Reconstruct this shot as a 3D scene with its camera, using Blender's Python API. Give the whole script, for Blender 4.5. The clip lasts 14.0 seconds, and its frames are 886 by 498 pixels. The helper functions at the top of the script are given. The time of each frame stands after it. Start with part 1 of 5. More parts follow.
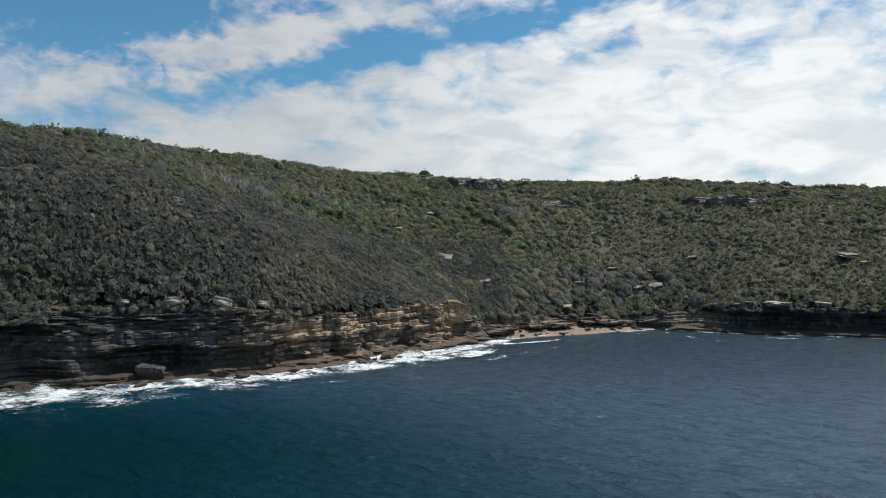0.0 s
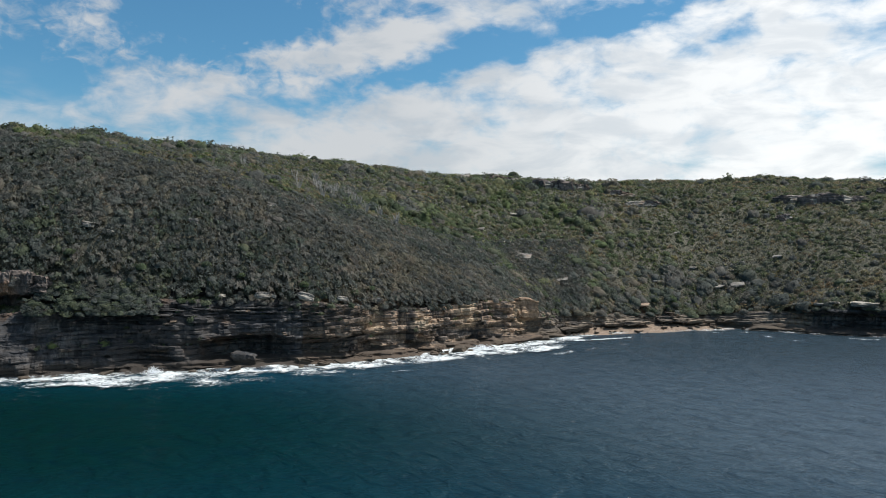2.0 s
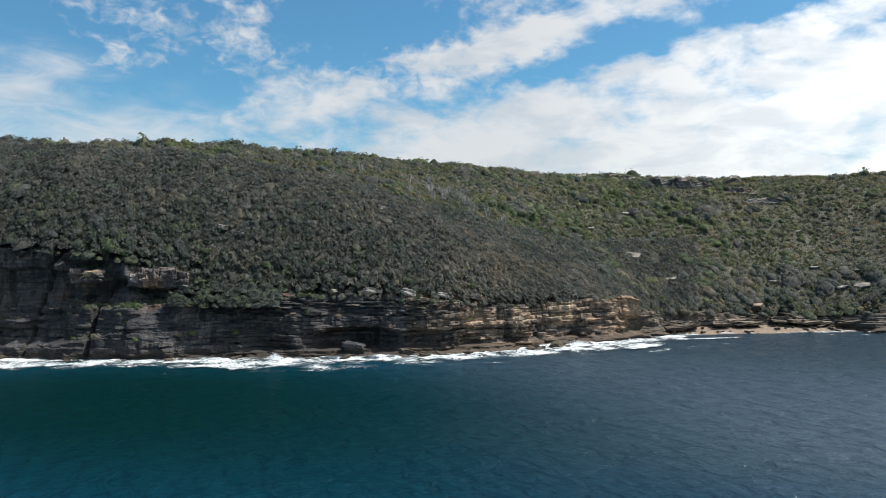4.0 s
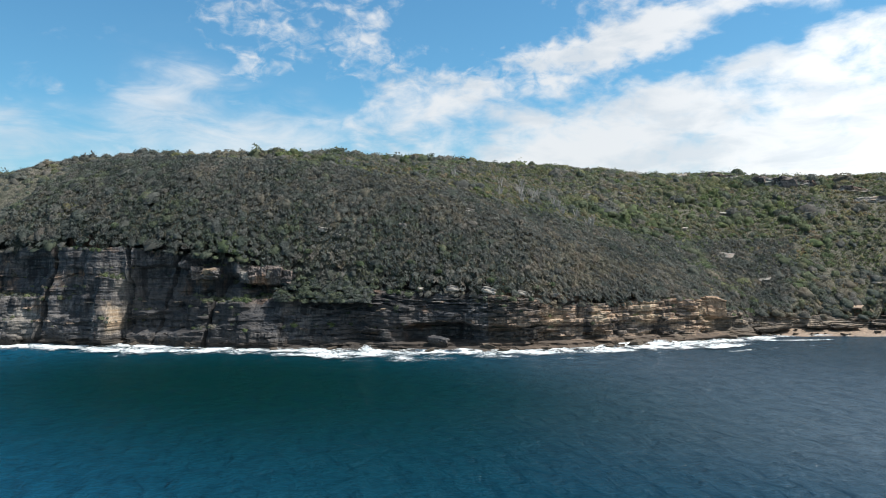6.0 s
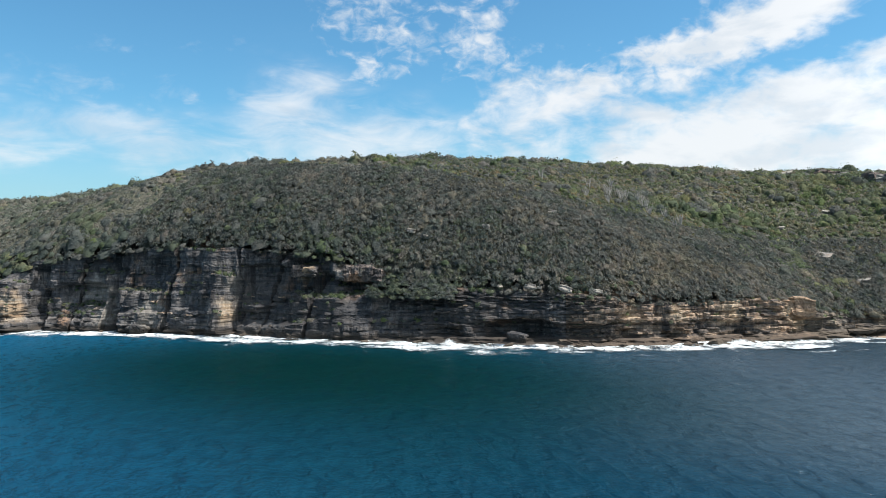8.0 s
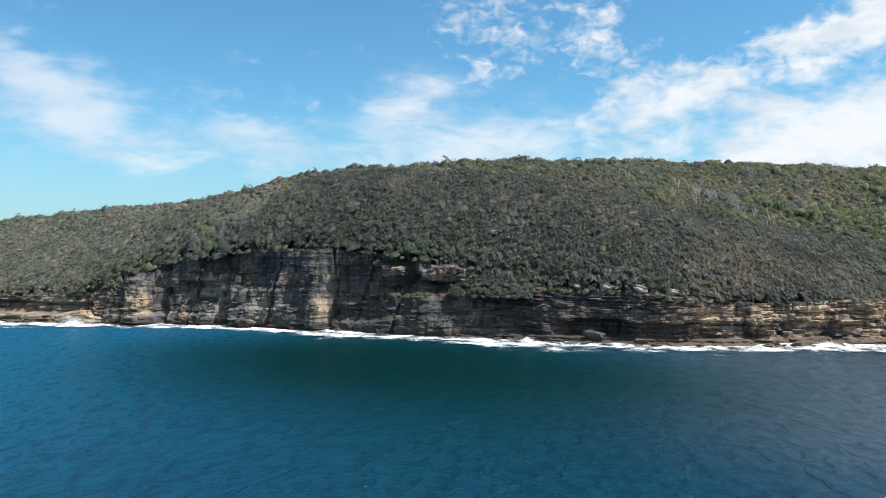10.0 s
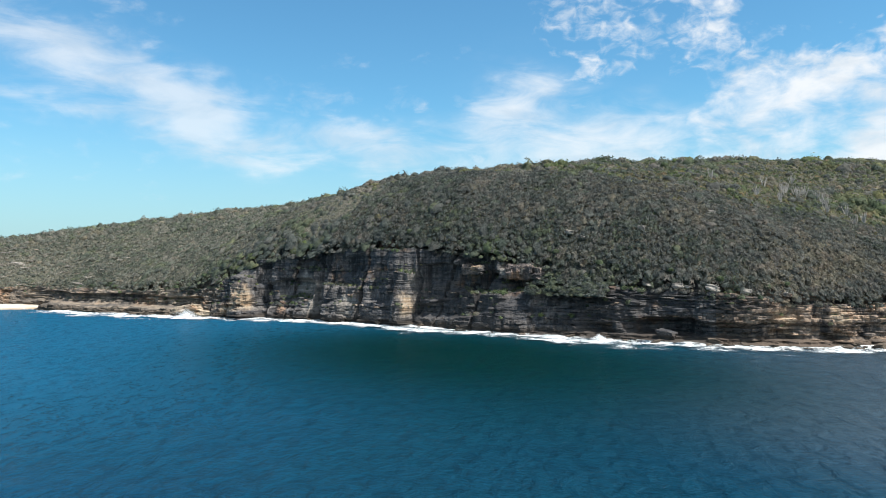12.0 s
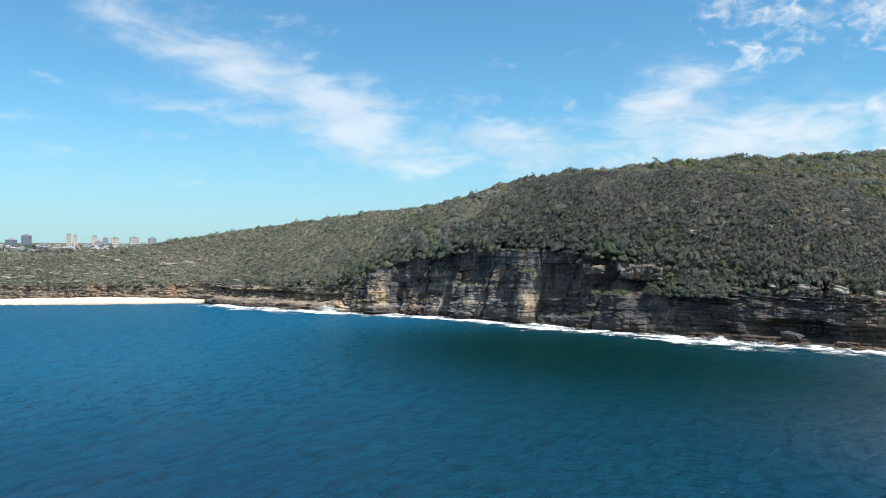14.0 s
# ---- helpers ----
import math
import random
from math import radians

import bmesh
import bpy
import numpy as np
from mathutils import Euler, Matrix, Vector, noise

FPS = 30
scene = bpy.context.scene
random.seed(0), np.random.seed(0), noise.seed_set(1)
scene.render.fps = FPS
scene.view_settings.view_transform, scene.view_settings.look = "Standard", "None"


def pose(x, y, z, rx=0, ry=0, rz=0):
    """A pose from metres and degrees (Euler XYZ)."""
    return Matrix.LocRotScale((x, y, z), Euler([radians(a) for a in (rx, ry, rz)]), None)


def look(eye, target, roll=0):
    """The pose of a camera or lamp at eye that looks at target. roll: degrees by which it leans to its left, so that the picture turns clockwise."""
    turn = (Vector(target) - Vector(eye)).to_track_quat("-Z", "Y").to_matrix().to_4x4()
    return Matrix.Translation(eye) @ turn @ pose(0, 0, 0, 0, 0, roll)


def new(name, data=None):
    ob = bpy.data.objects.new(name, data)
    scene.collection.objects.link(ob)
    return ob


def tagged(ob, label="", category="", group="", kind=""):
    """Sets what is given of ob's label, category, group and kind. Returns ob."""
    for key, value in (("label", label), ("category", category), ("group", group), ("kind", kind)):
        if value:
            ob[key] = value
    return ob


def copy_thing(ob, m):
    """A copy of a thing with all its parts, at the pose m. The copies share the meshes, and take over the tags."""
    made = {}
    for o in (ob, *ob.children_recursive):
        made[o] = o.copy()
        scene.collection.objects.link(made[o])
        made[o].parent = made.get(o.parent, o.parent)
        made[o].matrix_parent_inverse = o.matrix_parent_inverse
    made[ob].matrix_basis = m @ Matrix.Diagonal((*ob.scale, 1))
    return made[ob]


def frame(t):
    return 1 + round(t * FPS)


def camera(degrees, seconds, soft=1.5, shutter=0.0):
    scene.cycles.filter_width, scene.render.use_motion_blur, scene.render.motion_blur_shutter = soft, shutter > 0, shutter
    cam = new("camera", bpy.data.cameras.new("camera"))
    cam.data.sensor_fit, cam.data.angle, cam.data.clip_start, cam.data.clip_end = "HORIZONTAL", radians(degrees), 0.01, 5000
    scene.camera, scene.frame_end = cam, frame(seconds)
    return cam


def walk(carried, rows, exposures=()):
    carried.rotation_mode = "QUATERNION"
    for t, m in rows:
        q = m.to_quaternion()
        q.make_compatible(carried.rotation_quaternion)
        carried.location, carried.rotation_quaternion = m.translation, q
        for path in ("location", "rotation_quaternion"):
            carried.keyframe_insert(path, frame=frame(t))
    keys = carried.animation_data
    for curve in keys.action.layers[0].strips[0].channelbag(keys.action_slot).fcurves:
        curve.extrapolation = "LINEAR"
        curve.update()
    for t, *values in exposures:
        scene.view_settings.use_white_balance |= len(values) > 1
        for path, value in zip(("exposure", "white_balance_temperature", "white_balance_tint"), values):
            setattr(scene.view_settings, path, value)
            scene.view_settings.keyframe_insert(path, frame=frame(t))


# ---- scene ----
# Camera: a drone gliding sideways along a sea cliff while it turns left.
cam = camera(61.62, 14.0, soft=1.0)
ROWS = [
    (0.0, 0.00, -0.00, 25.07, 0.00, 0.42, 0.21),
    (0.5, 2.35, -2.84, 25.10, 1.74, 0.42, 0.24),
    (1.0, 4.74, -5.62, 25.11, 3.60, 0.41, 0.27),
    (1.5, 7.20, -8.27, 25.12, 5.70, 0.40, 0.25),
    (2.0, 9.79, -10.75, 25.13, 8.22, 0.39, 0.24),
    (2.5, 12.53, -13.05, 25.15, 11.04, 0.38, 0.20),
    (3.0, 15.45, -15.14, 25.17, 13.79, 0.36, 0.22),
    (5.5, 30.92, -24.24, 25.31, 25.43, 0.33, 0.18),
    (6.0, 34.10, -25.82, 25.33, 27.70, 0.34, 0.16),
    (6.5, 37.37, -27.19, 25.35, 29.95, 0.34, 0.16),
    (7.0, 40.72, -28.36, 25.35, 32.15, 0.34, 0.17),
    (7.5, 44.14, -29.31, 25.33, 34.38, 0.35, 0.19),
    (8.0, 47.63, -30.01, 25.31, 36.56, 0.34, 0.18),
    (8.5, 51.10, -30.40, 25.27, 38.94, 0.37, 0.21),
    (11.0, 68.13, -30.62, 25.08, 49.43, 0.45, 0.19),
    (11.5, 71.48, -30.45, 25.04, 51.48, 0.44, 0.16),
    (12.0, 74.76, -30.08, 25.00, 53.63, 0.45, 0.15),
    (12.5, 78.01, -29.56, 24.99, 56.05, 0.47, 0.17),
    (13.0, 81.21, -28.94, 24.99, 58.77, 0.49, 0.15),
    (13.5, 84.37, -28.27, 24.99, 61.70, 0.47, 0.12),
    (14.0, 87.50, -27.58, 25.00, 65.02, 0.48, 0.11),
]
EXPOSURES = [(0.0, 0.0), (3.0, 0.22), (7.0, 0.60), (14.0, 0.72)]
walk(cam, [(t, pose(x, y, z, 90 + pitch, roll, yaw)) for t, x, y, z, yaw, pitch, roll in ROWS], EXPOSURES)


# ---- node helpers ----
class Net:
    """Small helper that strings shader nodes together."""

    def __init__(self, tree):
        self.tree = tree
        tree.nodes.clear()

    def node(self, kind, **values):
        made = self.tree.nodes.new(kind)
        for key, value in values.items():
            setattr(made, key, value)
        return made

    def link(self, source, target):
        self.tree.links.new(source, target)

    def put(self, socket, value):
        if isinstance(value, (int, float, tuple)):
            socket.default_value = value
        else:
            self.link(value, socket)

    def math(self, op, a, b=0.0, c=0.0, clamp=False):
        made = self.node("ShaderNodeMath", operation=op, use_clamp=clamp)
        for socket, value in zip(made.inputs, (a, b, c)):
            self.put(socket, value)
        return made.outputs[0]

    def step(self, value, low, high, to_low=0.0, to_high=1.0):
        made = self.node("ShaderNodeMapRange", interpolation_type="SMOOTHSTEP")
        self.put(made.inputs["Value"], value)
        made.inputs["From Min"].default_value, made.inputs["From Max"].default_value = low, high
        made.inputs["To Min"].default_value, made.inputs["To Max"].default_value = to_low, to_high
        return made.outputs["Result"]

    def mix(self, fac, a, b, blend="MIX"):
        made = self.node("ShaderNodeMix", data_type="RGBA", blend_type=blend)
        self.put(made.inputs["Factor"], fac)
        self.put(made.inputs[6], a)
        self.put(made.inputs[7], b)
        return made.outputs[2]

    def noise(self, vector, scale=1.0, detail=4.0, rough=0.55, stretch=None, distortion=0.0):
        if stretch:
            scaled = self.node("ShaderNodeVectorMath", operation="MULTIPLY")
            self.link(vector, scaled.inputs[0])
            scaled.inputs[1].default_value = stretch
            vector = scaled.outputs[0]
        made = self.node("ShaderNodeTexNoise")
        self.link(vector, made.inputs["Vector"])
        made.inputs["Scale"].default_value = scale
        made.inputs["Detail"].default_value = detail
        made.inputs["Roughness"].default_value = rough
        made.inputs["Distortion"].default_value = distortion
        return made.outputs["Fac"]

    def ramp(self, fac, stops):
        made = self.node("ShaderNodeValToRGB")
        line = made.color_ramp
        while len(line.elements) < len(stops):
            line.elements.new(0.5)
        for element, (place, colour) in zip(line.elements, stops):
            element.position, element.color = place, (*colour, 1)
        self.put(made.inputs[0], fac)
        return made.outputs[0]

    def place(self):
        return self.node("ShaderNodeNewGeometry").outputs["Position"]

    def bump(self, height, strength, distance, normal=None):
        made = self.node("ShaderNodeBump")
        made.inputs["Strength"].default_value, made.inputs["Distance"].default_value = strength, distance
        self.link(height, made.inputs["Height"])
        if normal:
            self.link(normal, made.inputs["Normal"])
        return made.outputs[0]

    def surface(self, colour, rough=0.9, normal=None, specular=0.3, metallic=0.0, ior=1.45):
        shader = self.node("ShaderNodeBsdfPrincipled")
        self.put(shader.inputs["Base Color"], colour)
        self.put(shader.inputs["Roughness"], rough)
        self.put(shader.inputs["Specular IOR Level"], specular)
        shader.inputs["Metallic"].default_value = metallic
        shader.inputs["IOR"].default_value = ior
        if normal:
            self.link(normal, shader.inputs["Normal"])
        return shader.outputs[0]

    def finish(self, shader):
        self.link(shader, self.node("ShaderNodeOutputMaterial").inputs["Surface"])


def material(name):
    made = bpy.data.materials.new(name)
    made.use_nodes = True
    return made, Net(made.node_tree)


# ---- world, sun ----
SUN_AZIMUTH, SUN_HEIGHT = 63.0, 59.0
world = bpy.data.worlds.new("sky")
scene.world = world
world.use_nodes = True
n = Net(world.node_tree)
sky = n.node("ShaderNodeTexSky", sky_type="NISHITA", sun_disc=False, sun_elevation=radians(SUN_HEIGHT),
             sun_rotation=radians(SUN_AZIMUTH), altitude=20, air_density=1.0, dust_density=0.6, ozone_density=1.6)
way = n.node("ShaderNodeTexCoord").outputs["Generated"]
xyz = n.node("ShaderNodeSeparateXYZ")
n.link(way, xyz.inputs[0])
az = n.math("MULTIPLY", n.math("ARCTAN2", n.math("MULTIPLY", xyz.outputs[0], -1.0), xyz.outputs[1]), 57.2958)
el = n.math("MULTIPLY", n.math("ARCSINE", xyz.outputs[2]), 57.2958)
flat = n.node("ShaderNodeCombineXYZ")
rough_az, rough_el = az, el
n.link(az, flat.inputs[0])
n.link(n.math("MULTIPLY", el, 1.9), flat.inputs[1])


# the edges of all banks are ragged
for scale, much in ((0.075, 7.0), (0.30, 3.2)):
    rough_az = n.math("ADD", rough_az, n.math("MULTIPLY", n.math("SUBTRACT", n.noise(flat.outputs[0], scale, 4.0, 0.6), 0.5), much))
    lifted = n.node("ShaderNodeVectorMath", operation="ADD")
    n.link(flat.outputs[0], lifted.inputs[0])
    lifted.inputs[1].default_value = (300.0, 0.0, 0.0)
    rough_el = n.math("ADD", rough_el, n.math("MULTIPLY", n.math("SUBTRACT", n.noise(lifted.outputs[0], scale, 4.0, 0.6), 0.5), much * 0.65))


def blob(a, e, wide, high, amount):
    """A soft bank of cloud round azimuth a and height e, in degrees."""
    u = n.math("DIVIDE", n.math("SUBTRACT", rough_az, a), wide)
    v = n.math("DIVIDE", n.math("SUBTRACT", rough_el, e), high)
    r = n.math("ADD", n.math("MULTIPLY", u, u), n.math("MULTIPLY", v, v))
    return n.math("MULTIPLY", n.math("EXPONENT", n.math("MULTIPLY", r, -1.0)), amount)


def band(a0, e0, a1, e1, wide, amount):
    """A long wisp of cloud from one direction to another."""
    da, de = a1 - a0, e1 - e0
    length = math.hypot(da, de)
    ra, re = n.math("SUBTRACT", rough_az, a0), n.math("SUBTRACT", rough_el, e0)
    along = n.math("ADD", n.math("MULTIPLY", ra, da / length), n.math("MULTIPLY", re, de / length))
    over = n.math("DIVIDE", n.math("ADD", n.math("MULTIPLY", ra, -de / length), n.math("MULTIPLY", re, da / length)), wide)
    inside = n.math("MULTIPLY", n.step(along, -4, 4), n.step(along, length - 5, length + 5, 1.0, 0.0))
    return n.math("MULTIPLY", n.math("MULTIPLY", n.math("EXPONENT", n.math("MULTIPLY", n.math("MULTIPLY", over, over), -1.0)), inside), amount)


# a bank of broken cloud to the north-east, thinning upwards and to the west
edge = n.math("ADD", az, n.math("MULTIPLY", n.math("SUBTRACT", el, 8.0), 1.15))
# cloud overhead, out of view, is added to lift the light in shade
cover = n.math("ADD", n.step(edge, 10, 42, 0.46, -0.10), n.step(el, 22, 38, 0.0, 0.22))
# cloud behind, out of view, is thinned so that shade turns bluer
cover = n.math("ADD", cover, n.step(n.math("ABSOLUTE", az), 80, 130, 0.0, -0.30))
cover = n.math("ADD", cover, n.math("MULTIPLY", n.step(az, 46, 58), -0.12))
veil = n.math("ADD", blob(43, 7.2, 8.5, 3.4, 0.60), blob(47.6, 11.6, 3.6, 2.6, 0.42))
for piece in (band(40, 9.6, 33, 7.0, 2.6, 0.20), band(92, 17.4, 80, 14.4, 2.0, 0.44), band(82, 14.6, 67, 6.9, 2.3, 0.54), blob(71.2, 11.6, 3.4, 1.9, 0.46),
              band(88, 11.0, 79, 10.2, 0.9, 0.32), blob(59.5, 8.4, 5.4, 1.6, 0.52), blob(66.5, 6.8, 4.0, 0.9, 0.30), blob(92, 11.6, 1.3, 0.4, 0.40), blob(96, 9.6, 4.0, 0.5, 0.26), blob(62, 12.3, 0.9, 0.5, 0.26)):
    veil = n.math("ADD", veil, piece)
for piece in (band(27, 12.6, 4, 18.0, 1.5, 0.34), band(15, 12.9, -12, 18.8, 1.1, -0.62), band(2, 18.4, -22, 18.8, 1.2, -0.30), blob(30, 10, 5, 4, 0.12), blob(27, 16.5, 5, 1.6, -0.34), blob(14, 7.5, 18, 3.8, 0.36),
              blob(37, 17, 6.5, 3.0, 0.34), blob(31, 13.0, 4.0, 3.0, 0.24), blob(-20, 8, 24, 8, 0.36), blob(-13, 15.2, 3, 0.8, -0.34)):
    cover = n.math("ADD", cover, piece)
puffs = n.noise(flat.outputs[0], 0.11, 9.0, 0.56, None, 0.4)
fine = n.noise(flat.outputs[0], 0.34, 7.0, 0.58, None, 0.4)
streaks = n.noise(flat.outputs[0], 0.16, 7.0, 0.60, (1.0, 1.7, 1.0), 0.8)
grain = n.math("ADD", n.math("MULTIPLY", n.math("SUBTRACT", puffs, 0.5), 1.9), n.math("MULTIPLY", n.math("SUBTRACT", fine, 0.5), 1.3))
# small mackerel puffs, higher up
flock = n.noise(flat.outputs[0], 0.75, 3.0, 0.55, (1.0, 0.75, 1.0), 0.7)
height = n.math("MULTIPLY", n.step(el, 10, 14), n.math("MULTIPLY", n.step(az, 52, 44), n.step(az, 4, 20)))
grain = n.math("ADD", grain, n.math("MULTIPLY", n.math("MULTIPLY", n.math("SUBTRACT", flock, 0.47), 1.15), height))
heap = n.step(n.math("ADD", cover, grain), -0.04, 0.78)
wisp = n.math("MULTIPLY", n.step(n.math("ADD", veil, n.math("MULTIPLY", n.math("SUBTRACT", streaks, 0.5), n.step(veil, 0.02, 0.25, 0.0, 1.25))), 0.0, 0.85), 0.84)
density = n.math("MAXIMUM", heap, wisp)
shade = n.noise(flat.outputs[0], 0.15, 6.0, 0.55, (1.0, 1.5, 1.0), 0.4)
toward = n.step(az, 16, -18)
cloud = n.mix(n.math("MULTIPLY", n.step(shade, 0.42, 0.62), 0.75), (7.7, 7.9, 8.1, 1), (5.9, 6.5, 7.1, 1))
bright = n.mix(n.step(shade, 0.40, 0.62), (13.6, 13.7, 13.6, 1), (10.6, 11.0, 11.3, 1))
cloud = n.mix(n.math("MULTIPLY", toward, 0.85), cloud, bright)
haze = n.step(el, 0.0, 12.0, 0.62, 0.0)
clear = n.mix(haze, n.mix(1.0, sky.outputs[0], (0.63, 1.15, 1.29, 1), "MULTIPLY"), (3.8, 5.3, 6.3, 1))
colour = n.mix(n.math("MULTIPLY", density, n.step(az, 72, 46, 0.74, 0.93)), clear, cloud)
backdrop = n.node("ShaderNodeBackground")
backdrop.inputs["Strength"].default_value = 0.077
n.link(colour, backdrop.inputs["Color"])
n.link(backdrop.outputs[0], n.node("ShaderNodeOutputWorld").inputs["Surface"])

sun = new("sun", bpy.data.lights.new("sun", "SUN"))
sun.data.energy, sun.data.angle, sun.data.color = 4.8, radians(0.6), (1.0, 0.975, 0.93)
toward_sun = Vector((math.sin(radians(SUN_AZIMUTH)) * math.cos(radians(SUN_HEIGHT)),
                     math.cos(radians(SUN_AZIMUTH)) * math.cos(radians(SUN_HEIGHT)), math.sin(radians(SUN_HEIGHT))))
sun.matrix_world = look(toward_sun * 300, (0, 0, 0))


# ---- materials ----
def sandstone(name, tan, grey, stain, wet=True, broad=0.42, scars=(), shade_spots=(), washed=(0.05, 0.042, 0.035)):
    made, n = material(name)
    p = n.place()
    beds = n.noise(p, 1.0, 5, 0.6, (0.05, 0.05, 1.1), 0.3)
    blotch = n.noise(p, 0.16, 5, 0.6)
    streak = n.noise(p, 1.0, 5, 0.62, (0.42, 0.42, 0.045))
    drip = n.noise(p, 1.0, 4, 0.6, (1.5, 1.5, 0.09))
    grain = n.noise(p, 1.6, 8, 0.7)
    tint = n.ramp(n.math("ADD", n.math("MULTIPLY", beds, 0.6), n.math("MULTIPLY", blotch, 0.4)),
                  [(0.32, tuple(c * 0.62 for c in grey)), (0.46, grey), (0.54, tan), (0.66, tuple(min(1, c * 1.25) for c in tan))])
    rust = n.mix(n.step(n.noise(p, 0.09, 4, 0.6), 0.56, 0.68, 0.0, 0.5), tint, (0.38, 0.20, 0.095, 1))
    lichen = n.noise(p, 0.55, 6, 0.65)
    stain = n.step(n.noise(p, 0.07, 3, 0.5), 0.40, 0.58, stain * broad, stain)
    dark = n.math("MULTIPLY", n.math("MAXIMUM", n.math("MAXIMUM", n.step(streak, 0.44, 0.60), n.step(drip, 0.50, 0.62, 0.0, 0.75)), n.step(lichen, 0.50, 0.66, 0.0, 0.8)), stain)
    # shade is painted into the colour of some faces, falls have laid others bare
    for x, y, z, r in shade_spots:
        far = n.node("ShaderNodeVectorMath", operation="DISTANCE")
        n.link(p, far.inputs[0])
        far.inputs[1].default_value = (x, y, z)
        shady = n.step(n.math("ADD", far.outputs["Value"], n.math("MULTIPLY", n.math("SUBTRACT", streak, 0.5), 26)), r - 7, r + 7, 0.72, 0.0)
        dark = n.math("MAXIMUM", dark, shady)
    for x, y, z, r, warm in scars:
        far = n.node("ShaderNodeVectorMath", operation="DISTANCE")
        n.link(p, far.inputs[0])
        far.inputs[1].default_value = (x, y, z)
        bare = n.step(n.math("ADD", far.outputs["Value"], n.math("MULTIPLY", n.math("SUBTRACT", blotch, 0.5), 14)), r - 3, r + 2, 0.85, 0.0)
        fresh = [(0.35, (0.34, 0.22, 0.13)), (0.5, (0.50, 0.36, 0.23)), (0.65, (0.56, 0.46, 0.34))] if warm else [(0.35, (0.17, 0.15, 0.13)), (0.5, (0.26, 0.235, 0.205)), (0.65, (0.36, 0.33, 0.29))]
        rust = n.mix(bare, rust, n.ramp(beds, fresh))
        dark = n.math("MULTIPLY", dark, n.math("SUBTRACT", 1.0, n.math("MULTIPLY", bare, 0.75)))
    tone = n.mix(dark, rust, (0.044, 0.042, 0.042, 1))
    tone = n.mix(n.step(grain, 0.35, 0.7, 0.35, 0.0), tone, (0.10, 0.085, 0.07, 1), "MULTIPLY")
    if wet:
        high = n.node("ShaderNodeSeparateXYZ")
        n.link(p, high.inputs[0])
        tide = n.step(n.math("ADD", high.outputs[2], n.math("MULTIPLY", blotch, 1.8)), 2.4, 4.0, 0.88, 0.0)
        tone = n.mix(tide, tone, (*washed, 1))
    relief = n.math("ADD", n.math("MULTIPLY", grain, 0.6), n.noise(p, 1.0, 4, 0.6, (0.3, 0.3, 3.2)))
    n.finish(n.surface(tone, 0.92, n.bump(relief, 0.8, 0.35), 0.2))
    return made


def leaves(name, dark, mid, pale, dry, dry_amount, patch=0.03, share=0.35):
    made, n = material(name)
    p = n.place()
    clump = n.noise(p, 0.30, 2, 0.5)
    wide = n.noise(p, patch, 4, 0.55)
    tone = n.ramp(n.math("ADD", n.math("MULTIPLY", clump, 1 - share), n.math("MULTIPLY", wide, share)), [(0.36, dark), (0.5, mid), (0.64, pale)])
    tone = n.mix(n.step(n.math("ADD", n.noise(p, 0.22, 3, 0.6), n.math("MULTIPLY", wide, 0.5)), 0.72, 0.92, 0.0, dry_amount), tone, (*dry, 1))
    one = n.node("ShaderNodeNewGeometry").outputs["Random Per Island"]
    tone = n.mix(1.0, tone, n.ramp(one, [(0.0, (0.91, 0.91, 0.91)), (1.0, (1.10, 1.10, 1.10))]), "MULTIPLY")
    tone = n.mix(1.0, tone, n.ramp(n.noise(p, 2.6, 4, 0.7), [(0.34, (0.90, 0.90, 0.90)), (0.5, (1.0, 1.0, 1.0)), (0.66, (1.14, 1.14, 1.12))]), "MULTIPLY")
    # each plant its own kind: grey-brown, grey, dark, olive or fresh green
    kind = n.node("ShaderNodeAttribute", attribute_name="kind").outputs["Fac"]
    tone = n.mix(1.0, tone, n.ramp(kind, [(0.0, (1.42, 1.26, 1.03)), (0.22, (1.24, 1.16, 1.10)), (0.48, (1.04, 1.06, 1.02)), (0.72, (0.76, 0.85, 0.75)), (0.86, (0.90, 1.00, 0.78)), (1.0, (1.12, 1.22, 0.84))]), "MULTIPLY")
    shader = n.surface(tone, 0.75, None, 0.15)
    n.link(n.bump(n.noise(p, 2.2, 5, 0.7), 0.7, 0.6), shader.node.inputs["Normal"])
    glow = n.node("ShaderNodeBsdfTranslucent")
    n.link(tone, glow.inputs["Color"])
    both = n.node("ShaderNodeMixShader")
    both.inputs[0].default_value = 0.46
    n.link(shader, both.inputs[1])
    n.link(glow.outputs[0], both.inputs[2])
    n.finish(both.outputs[0])
    return made


def plain(name, colour, rough=0.8, spread=0.25, scale=0.6, metallic=0.0):
    made, n = material(name)
    p = n.place()
    tone = n.ramp(n.noise(p, scale, 5, 0.6), [(0.3, tuple(c * (1 - spread) for c in colour)), (0.7, tuple(min(1, c * (1 + spread)) for c in colour))])
    n.finish(n.surface(tone, rough, None, 0.3, metallic))
    return made


